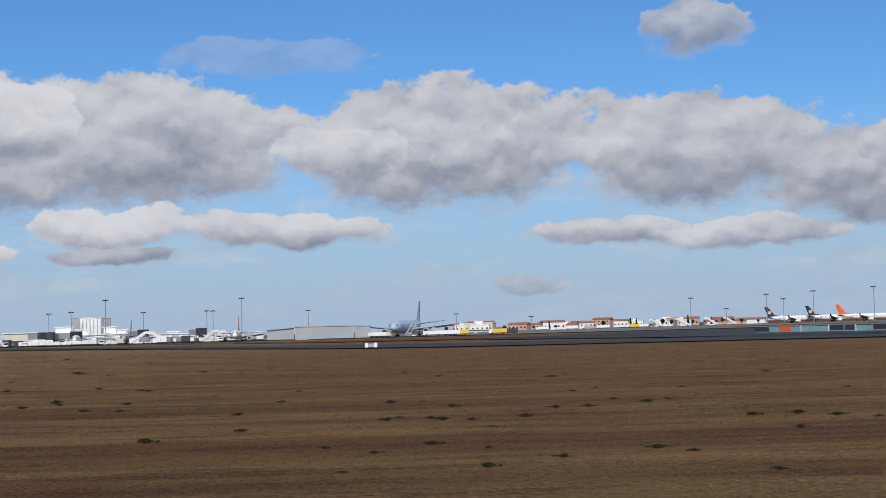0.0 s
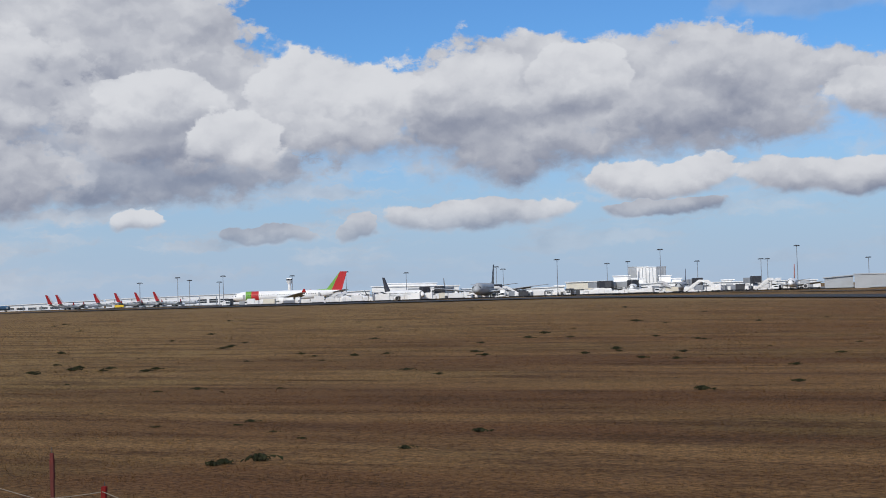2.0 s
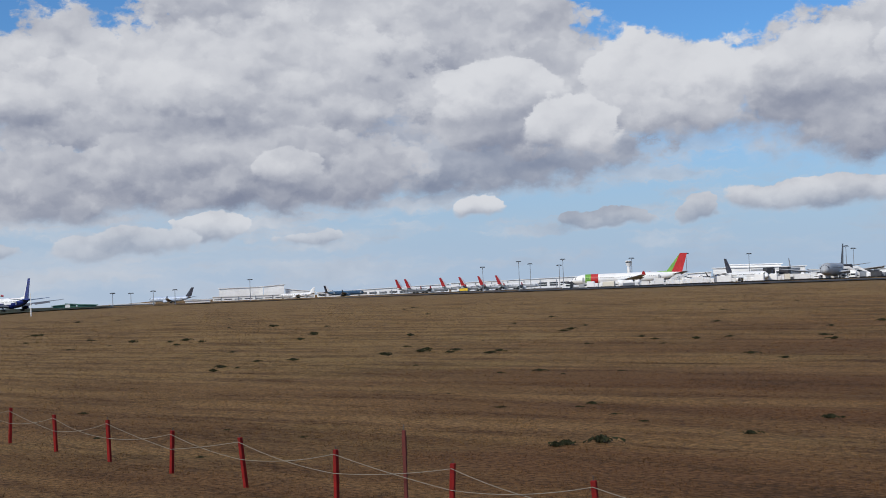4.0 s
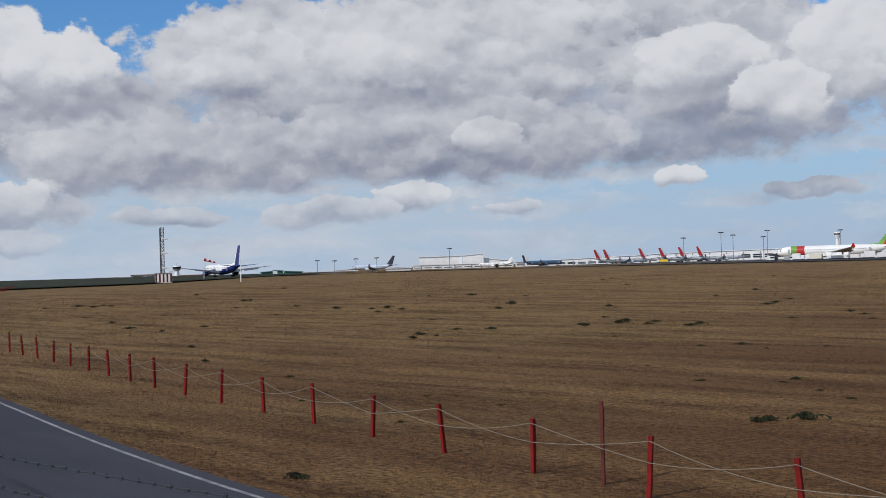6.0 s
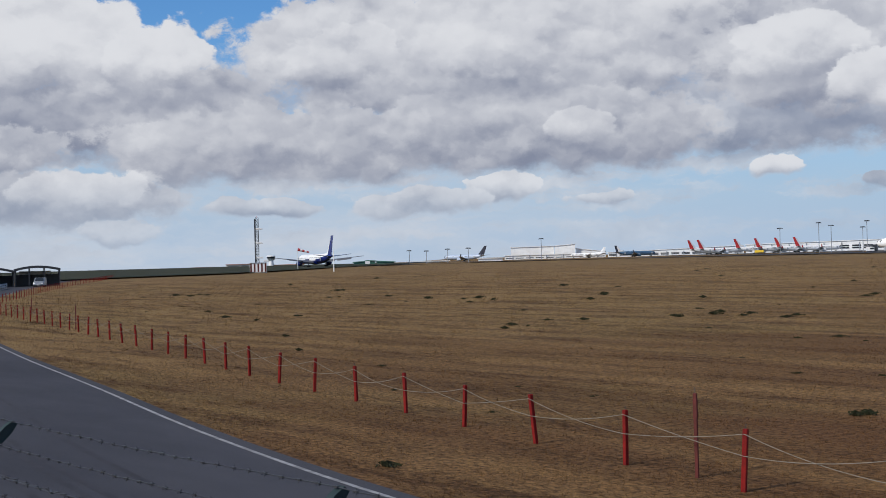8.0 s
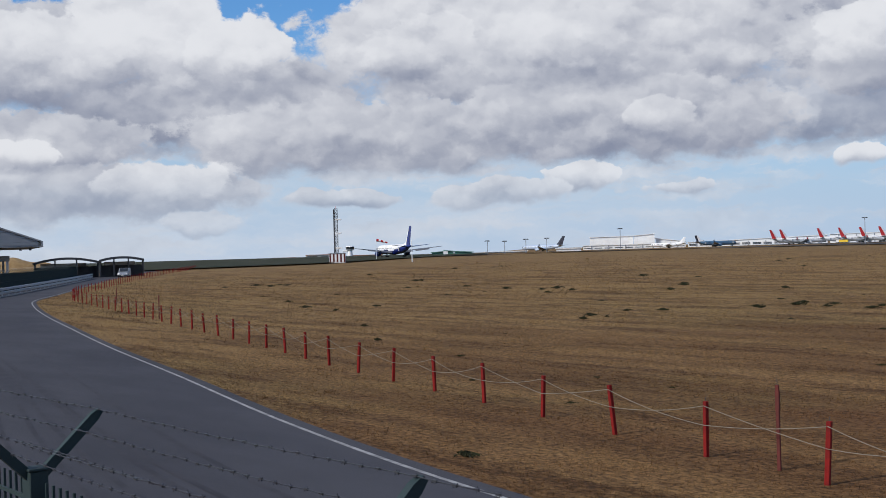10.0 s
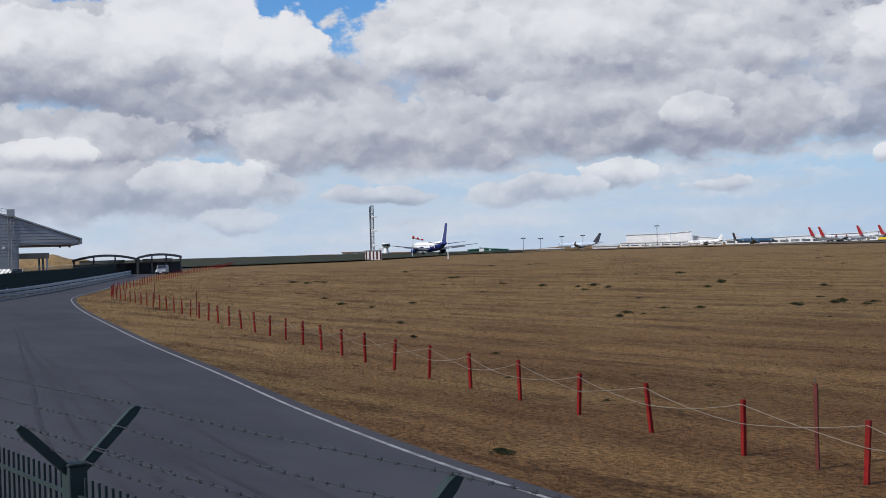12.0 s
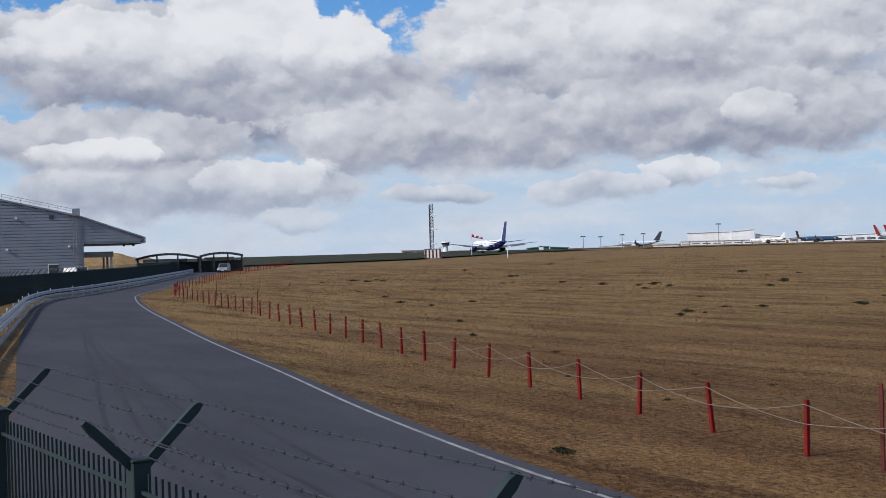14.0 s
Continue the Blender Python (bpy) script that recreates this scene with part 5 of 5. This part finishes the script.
def make_bridge(left, away, turn, long=16.0):
    x, y = polar(left, away)
    ob = thing("jet_bridge", x, y, height(x, y) + 0.1, turn, "grey box-shaped passenger boarding bridge on legs", "jet bridge", "boarding bridges")
    part("tunnel", boxed(-1.6, 0, 3.6, 1.6, long, 6.6, bevel=0.1), grey_wall, ob)
    part("head", boxed(-2.4, -4, 3.4, 2.4, 0, 7.2, bevel=0.3), dark_steel, ob)
    for s in (-1, 1):
        part("leg", boxed(s * 1.5 - 0.25, 2, 0.3, s * 1.5 + 0.25, 2.5, 3.6), grey_steel, ob)
        part("wheel", rod(bmesh.new(), (s * 1.5 - 0.25, 2.25, 0.5), (s * 1.5 + 0.25, 2.25, 0.5), 0.5, sides=12), black_rubber, ob)


for left_, away_, turn_ in ((14.35, 590, 130), (13.2, 590, -120), (12.4, 600, 60), (10.2, 600, -130), (9.9, 612, -60), (21.6, 600, 120), (21.2, 605, 110), (29.3, 640, -70), (29.0, 660, -60), (27.0, 640, 100), (1.3, 590, 200), (-9.6, 900, 120), (-10.8, 900, 70), (-12.0, 900, 115), (-12.8, 900, 60)):
    make_stairs(left_, away_, turn_ + left_)
rng = random.Random(11)
for k in range(230):
    left_ = rng.choice((rng.uniform(8, 19.5), rng.uniform(8, 36), rng.uniform(20, 33)))
    paint_, tone_ = rng.choice(((white_paint, "white"), (white_paint, "white"), (white_paint, "white"), (cream_wall, "cream"), (grey_wall, "grey"), (white_paint, "white"), (grey_steel, "dark grey"), (dark_steel, "black")))
    make_truck(left_, rng.uniform(585, 720), left_ + rng.choice((90, -90, 90, 0, 180)) + rng.uniform(-15, 15), rng.uniform(4, 9), rng.uniform(1.9, 3.8), paint_, tone_ + " box-bodied apron service truck")
for left_, paint_, tone_ in ((-0.9, yellow_gloss, "yellow"), (-2.6, yellow_gloss, "yellow"), (-3.1, dark_steel, "black"), (0.35, white_paint, "white"), (-0.2, white_paint, "white"), (-0.5, white_paint, "white"), (2.8, white_paint, "white"), (2.55, cream_wall, "cream"), (38.6, yellow_gloss, "yellow"), (17.8, white_paint, "white"), (-8.6, yellow_gloss, "yellow"), (-9.0, white_paint, "white"), (-5.9, white_paint, "white"), (-6.6, grey_wall, "grey"), (-7.3, white_paint, "white"), (-4.6, white_paint, "white")):
    make_truck(left_, (600 if left_ < 30 else 1000) if left_ > -4 else 860, left_ + 88, 8.5, 2.6, paint_, tone_ + " low service truck on the apron")
for left_, turn_ in ((17.25, 20), (16.9, -15), (15.95, 35), (13.1, 20), (25.2, 25), (22.0, 30), (10.6, 15), (24.4, -20)):
    make_bridge(left_, 660, left_ + turn_)

# ---- marker boards and distance box by the runway ----
x0, y0 = polar(-13.85, 395)
x1, y1 = polar(-19.6, 370)
long = math.hypot(x1 - x0, y1 - y0)
ob = thing("painted_barrier", x0, y0, height(x0, y0), math.degrees(math.atan2(y1 - y0, x1 - x0)), "low pale teal barrier with black and orange boards", "barrier")
tealish = material("pale teal paint", (0.20, 0.34, 0.38), (0.17, 0.30, 0.34), 0.3, 0.6, fine=5)
part("wall", boxed(0, 0, 0, long, 0.3, 1.75, bevel=0.04), tealish, ob)
for f0, f1, mat in ((0.0, 0.11, dark_steel), (0.185, 0.275, orange_gloss), (0.56, 0.655, dark_steel), (0.665, 0.73, dark_steel), (0.86, 0.99, dark_steel)):
    part("board", boxed(f0 * long, -0.12, 0.55, f1 * long, -0.004, 1.85, bevel=0.02), mat, ob)
for f in (0.35, 0.55, 0.74):
    part("post", boxed(f * long - 0.1, -0.1, 0, f * long + 0.1, -0.004, 2.1), white_paint, ob)
x, y = polar(3.05, 262)
ob = thing("runway_sign", x, y, height(x, y), 3, "small white boxes on legs beside the runway", "sign")
for u in (-1.1, 0.75):
    part("panel", boxed(u - 0.35, -0.15, 0.3, u + 0.35, 0.15, 1.25, bevel=0.03), white_paint, ob)
    part("leg", boxed(u - 0.06, -0.05, -0.05, u + 0.06, 0.05, 0.3), dark_steel, ob)
part("middle_panel", boxed(-0.72, -0.1, 0.35, 0.38, 0.1, 1.1, bevel=0.03), grey_wall, ob)

# ---- town on the skyline ----


def make_house(left, away, wide, up, wall, pitched):
    x, y = polar(left, away)
    z = height(x, y)
    tall = EYE + away * math.tan(radians(up)) - z
    ob = thing("house", x, y, z, left + rng.uniform(-20, 20), "far town house with rows of small windows", "house", "houses of the town")
    part("wall", boxed(-wide, 0, -0.2, wide, 12, tall), wall, ob)
    if pitched:
        bm = lofted(bmesh.new(), [[(u, -0.4, tall + 0.003), (u, 12.4, tall + 0.003), (u, 6, tall + 1.8)] for u in (-wide - 0.4, wide + 0.4)])
        bmesh.ops.recalc_face_normals(bm, faces=bm.faces)
        part("roof", bm, roof_tile, ob)
    else:
        part("roof", boxed(-wide - 0.2, -0.2, tall + 0.003, wide + 0.2, 12.2, tall + 0.5), white_paint, ob)
        part("roof_room", boxed(-wide * 0.4, 4, tall + 0.5, wide * 0.2, 8, tall + 2.2), wall, ob)
    for z0 in range(2, int(tall) - 1, 3):
        n = max(2, int(wide * 2 / 3.4))
        for k in range(n):
            u = -wide + wide * 2 * (k + 0.5) / n
            part("window", boxed(u - 0.6, -0.08, z0, u + 0.6, -0.004, z0 + 1.4), dark_glass, ob)


for k in range(46):
    left_ = rng.uniform(-14.4, -0.7)
    away_ = rng.uniform(1000, 1350)
    up_ = 0.06 + 0.13 * math.exp(-((left_ + 8) / 3.0) ** 2) + rng.uniform(-0.14, 0.05) + (0.12 if left_ > -2 else 0)
    make_house(left_, away_, rng.uniform(5, 12), up_, rng.choice((white_paint, white_paint, cream_wall, pink_wall, white_paint)), rng.random() < 0.5)


def make_tree(left, away, tall, slim, seed):
    r_ = random.Random(seed)
    x, y = polar(left, away)
    ob = thing("cypress" if slim else "tree", x, y, height(x, y), seed * 40 % 360, "slim dark cypress tree on the skyline" if slim else "dark round-headed tree on the skyline", "tree", "trees of the town")
    trunk = rod(bmesh.new(), (0, 0, -0.2), (0, 0, tall * 0.55), 0.3, 0.12, sides=6)
    for k in range(5):
        a = k * 1.3
        rod(trunk, (0, 0, tall * (0.25 + 0.06 * k)), (math.cos(a) * tall * (0.05 if slim else 0.22), math.sin(a) * tall * (0.05 if slim else 0.22), tall * (0.5 + 0.06 * k)), 0.1, 0.04, sides=5)
    part("trunk", trunk, dark_steel, ob)
    verts, faces = [], []
    for k in range(420):
        h = r_.random()
        if slim:
            c = Vector((r_.gauss(0, 1), r_.gauss(0, 1), 0)) * tall * 0.055 * (1.05 - h) + Vector((0, 0, tall * (0.12 + 0.88 * h)))
        else:
            c = Vector((r_.gauss(0, 1), r_.gauss(0, 1), r_.gauss(0, 0.75)))
            c = c.normalized() * tall * 0.30 * r_.uniform(0.5, 1.1) * (0.8 + 0.4 * noise.noise(c * 1.5)) + Vector((0, 0, tall * 0.68))
        s = tall * 0.045
        a, b = Vector([r_.gauss(0, 1) for _ in range(3)]).normalized() * s, Vector([r_.gauss(0, 1) for _ in range(3)]).normalized() * s
        i = len(verts)
        verts += [c - a - b, c + a - b, c + a + b, c - a + b]
        faces.append((i, i + 1, i + 2, i + 3))
    me = bpy.data.meshes.new("crown")
    me.from_pydata(verts, [], faces)
    me.materials.append(leaf_dark)
    crown = new("crown", me)
    crown.parent = ob


for i, (left_, up_, slim_) in enumerate(((-2.9, 0.1, False), (-3.3, 0.02, False), (-4.2, 0.05, False), (-4.9, 0.2, True), (-5.2, 0.05, False), (-7.3, 0.18, False), (-8.5, 0.24, True), (-8.75, 0.22, True), (-9.9, 0.2, False), (-10.3, 0.15, False), (-11.0, 0.28, True), (-11.2, 0.12, False), (-12.0, 0.18, True), (-12.5, 0.16, False), (-12.9, 0.12, False), (-13.3, 0.1, False), (-14.0, 0.05, False), (-0.3, 0.12, False), (64.9, -0.14, False))):
    away_ = 980 + 17 * (i % 5)
    make_tree(left_, away_, EYE + away_ * math.tan(radians(up_)) - 0.7, slim_, i + 1)

# low grassy bank that hides the parked jets' wheels beyond the runway's right end
strip("far_bank_top", [polar(a, 640) for a in (-13.0, -14.5, -16, -18, -20, -24)], 18, 0.4, grass_ground, "dry grass bank beyond the runway", "bank")

# ---- weeds and dry grass on the field ----


def verge_y(x):
    return float(np.interp(x, [p[0] for p in VERGE[::-1]], [p[1] for p in VERGE[::-1]]))


def weed_clump(seed, count, spread, tall, wide):
    """A low sprawling weed: stems that creep out from one root, each with leaves along it."""
    r_ = random.Random(seed)
    verts, faces = [Vector((0, 0, 0))], []
    for _ in range(count):
        turn = r_.uniform(0, 2 * math.pi)
        out = Vector((math.cos(turn), math.sin(turn) * 0.8, 0)) * abs(r_.gauss(0, spread)) * r_.choice((0.6, 1.0, 1.5))
        last, side = 0, Vector((-math.sin(turn), math.cos(turn), 0))
        for k in (0.35, 0.7, 1.0):
            c = out * k + Vector((0, 0, tall * r_.uniform(0.25, 1.0) * (1.15 - 0.6 * k)))
            s = side * wide * r_.uniform(0.7, 1.3) + Vector((0, 0, wide * r_.uniform(-0.5, 0.7)))
            i = len(verts)
            verts += [c - s, c + s, c + Vector((r_.gauss(0, wide), r_.gauss(0, wide), tall * r_.uniform(0.2, 0.5)))]
            faces += [(last, i, i + 2), (last, i + 2, i + 1)]
            last = i + 2
    me = bpy.data.meshes.new("weed")
    me.from_pydata(verts, [], faces)
    me.materials.append(weed_green)
    return me


weeds = [weed_clump(k + 1, 70, 0.20, 0.17, 0.032) for k in range(6)]
WEEDS_AHEAD = [(-2.3, 54.4), (-1.9, 55.9), (-0.5, 54.6), (0.0, 53.7), (1.2, 53.2), (-0.4, 42.6), (3.5, 37.3), (6.5, 39.1), (8.5, 32.6), (-7.9, 50.5), (-2.7, 67.3), (0.5, 62.8), (5.3, 59.6), (6.8, 59.7), (8.7, 65.0), (9.9, 61.8), (3.5, 54.3), (12.4, 51.4), (14.3, 51.5), (15.4, 50.0), (16.6, 48.8), (7.4, 37.9), (12.5, 44.9), (1.2, 35.3), (-20.6, 88.5), (-34.8, 123.2), (-22.7, 75.6), (-8.8, 70.8), (-16.6, 66.0), (-18.7, 66.9), (-31.1, 91.8), (8.2, 95.3), (23.9, 94.5)]
WEEDS_MIDDLE = [(-17.2, 24.8), (-16.6, 25.8), (-13.7, 32.4), (-43.7, 57.0), (-54.2, 79.9), (-43.1, 72.5), (-38.0, 70.4), (-36.9, 72.6), (-31.3, 73.8), (-29.1, 70.2), (-35.5, 98.3), (-23.3, 71.3), (-21.8, 73.4), (-20.0, 87.6), (-10.8, 46.6), (-17.7, 72.5), (-95.4, 88.6), (-71.5, 69.2), (-50.6, 42.8), (-32.7, 46.1), (-49.5, 57.8), (-50.4, 55.5), (-47.0, 57.4), (-76.3, 75.4), (-64.6, 74.3), (-28.4, 58.0), (-34.3, 91.3), (-47.9, 92.3)]
WEEDS_LEFT = [(-19.3, 13.4), (-17.1, 25.1), (-134.1, 64.6), (-131.6, 66.2), (-117.6, 75.7), (-83.2, 67.6), (-52.7, 45.0), (-52.8, 50.5), (-50.4, 59.5), (-48.0, 59.2), (-44.5, 58.9), (-55.0, 82.1), (-77.9, 77.0), (-87.9, 65.7), (-72.8, 40.6), (-78.8, 41.5), (-75.0, 45.0), (-49.5, 54.9), (-96.7, 67.8), (-79.3, 65.9), (-119.8, 77.9), (-132.3, 63.5), (-127.6, 63.0), (-128.2, 65.4), (-132.3, 59.7)]
rng = random.Random(3)
known = WEEDS_AHEAD + WEEDS_MIDDLE + WEEDS_LEFT
scattered = [polar(rng.uniform(-22, 66), rng.uniform(30, 190)) for k in range(120)]
for i, (x, y) in enumerate(known + scattered):
    if y < verge_y(x) + 0.6:
        continue
    ob = new("weed", weeds[i % 6])
    away = math.hypot(x, y)
    s = rng.uniform(0.55, 0.9) if i < len(known) else rng.uniform(0.22, 0.6)
    s *= 1 + max(0.0, away - 50) / 160
    ob.matrix_basis = pose(x, y, height(x, y) - 0.02, 0, 0, rng.uniform(-25, 25)) @ Matrix.Diagonal((s, s, s * rng.uniform(0.8, 1.2), 1))
    tagged(ob, "low dark green weed clump in dry grass", "weed", "weeds on the field")


def grass_mat():
    m = bpy.data.materials.new("dry grass blades")
    m.use_nodes = True
    t = m.node_tree
    shader = t.nodes["Principled BSDF"]
    pick = t.nodes.new("ShaderNodeNewGeometry").outputs["Random Per Island"]
    worn, _, _ = turf_colour(t)
    spread = calc(t, "ADD", 0.50, calc(t, "MULTIPLY", calc(t, "POWER", pick, 1.6), 1.25))
    t.links.new(node(t, "VectorMath", operation="MULTIPLY", i0=worn, i1=spread).outputs[0], shader.inputs["Base Color"])
    shader.inputs["Roughness"].default_value = 0.9
    shader.inputs["Specular IOR Level"].default_value = 0.1
    return m


def heights(x, y):
    """height() for arrays of places."""
    left, away = np.degrees(np.arctan2(-x, y)), np.hypot(x, y)
    rise = np.interp(left, [r[0] for r in RISE], [r[1] for r in RISE])
    near, behind = (np.clip((away - a) / b, 0, 1) for a, b in ((50, 210), (430, 250)))
    near, behind = (v * v * (3 - 2 * v) for v in (near, behind))
    return near * (rise * (1 - behind) + 0.7 * behind)


def make_grass(count):
    r_ = np.random.default_rng(7)
    left_ = np.radians(r_.uniform(-23, 78, count * 2))
    away = 12.5 * (240.0 / 12.5) ** (r_.random(count * 2) ** 1.25)
    x, y = -np.sin(left_) * away, np.cos(left_) * away
    edge = np.interp(x, [p[0] for p in VERGE[::-1]], [p[1] for p in VERGE[::-1]])
    keep = y > edge + 0.30
    clumps = np.array([noise.noise(Vector((a * 0.5, b * 0.7, 0))) + 0.6 * noise.noise(Vector((a * 0.06, b * 0.3, 5))) for a, b in zip(x, y)])
    keep &= r_.random(count * 2) > np.clip((away - 110) / 130, 0, 1)          # thins out with no edge
    keep &= clumps > r_.uniform(-0.9, 0.6, count * 2)
    x, y, away = x[keep][:count], y[keep][:count], away[keep][:count]
    n = len(x)
    z = heights(x, y)
    tall = (0.012 + away * 0.00065) * r_.uniform(0.45, 1.4, n) * (1 + 0.9 * (r_.random(n) > 0.96))
    wide = (0.002 + away * 0.00028) * r_.uniform(0.5, 1.4, n)
    spin, bow = r_.normal(0, 0.7, n) - np.arctan2(x, y), r_.normal(0, 0.6, (n, 2))
    verts = np.empty((n, 3, 3))
    verts[:, 0] = np.stack([x - np.cos(spin) * wide, y - np.sin(spin) * wide, z - 0.01], 1)
    verts[:, 1] = np.stack([x + np.cos(spin) * wide, y + np.sin(spin) * wide, z - 0.01], 1)
    verts[:, 2] = np.stack([x + bow[:, 0] * tall, y + bow[:, 1] * tall, z + tall], 1)
    me = bpy.data.meshes.new("grass")
    me.from_pydata(verts.reshape(-1, 3).tolist(), [], np.arange(n * 3).reshape(-1, 3).tolist())
    me.materials.append(grass_mat())
    tagged(new("grass", me), "short dry brown grass stubble on the field", "grass", "", "stuff")


make_grass(400000)
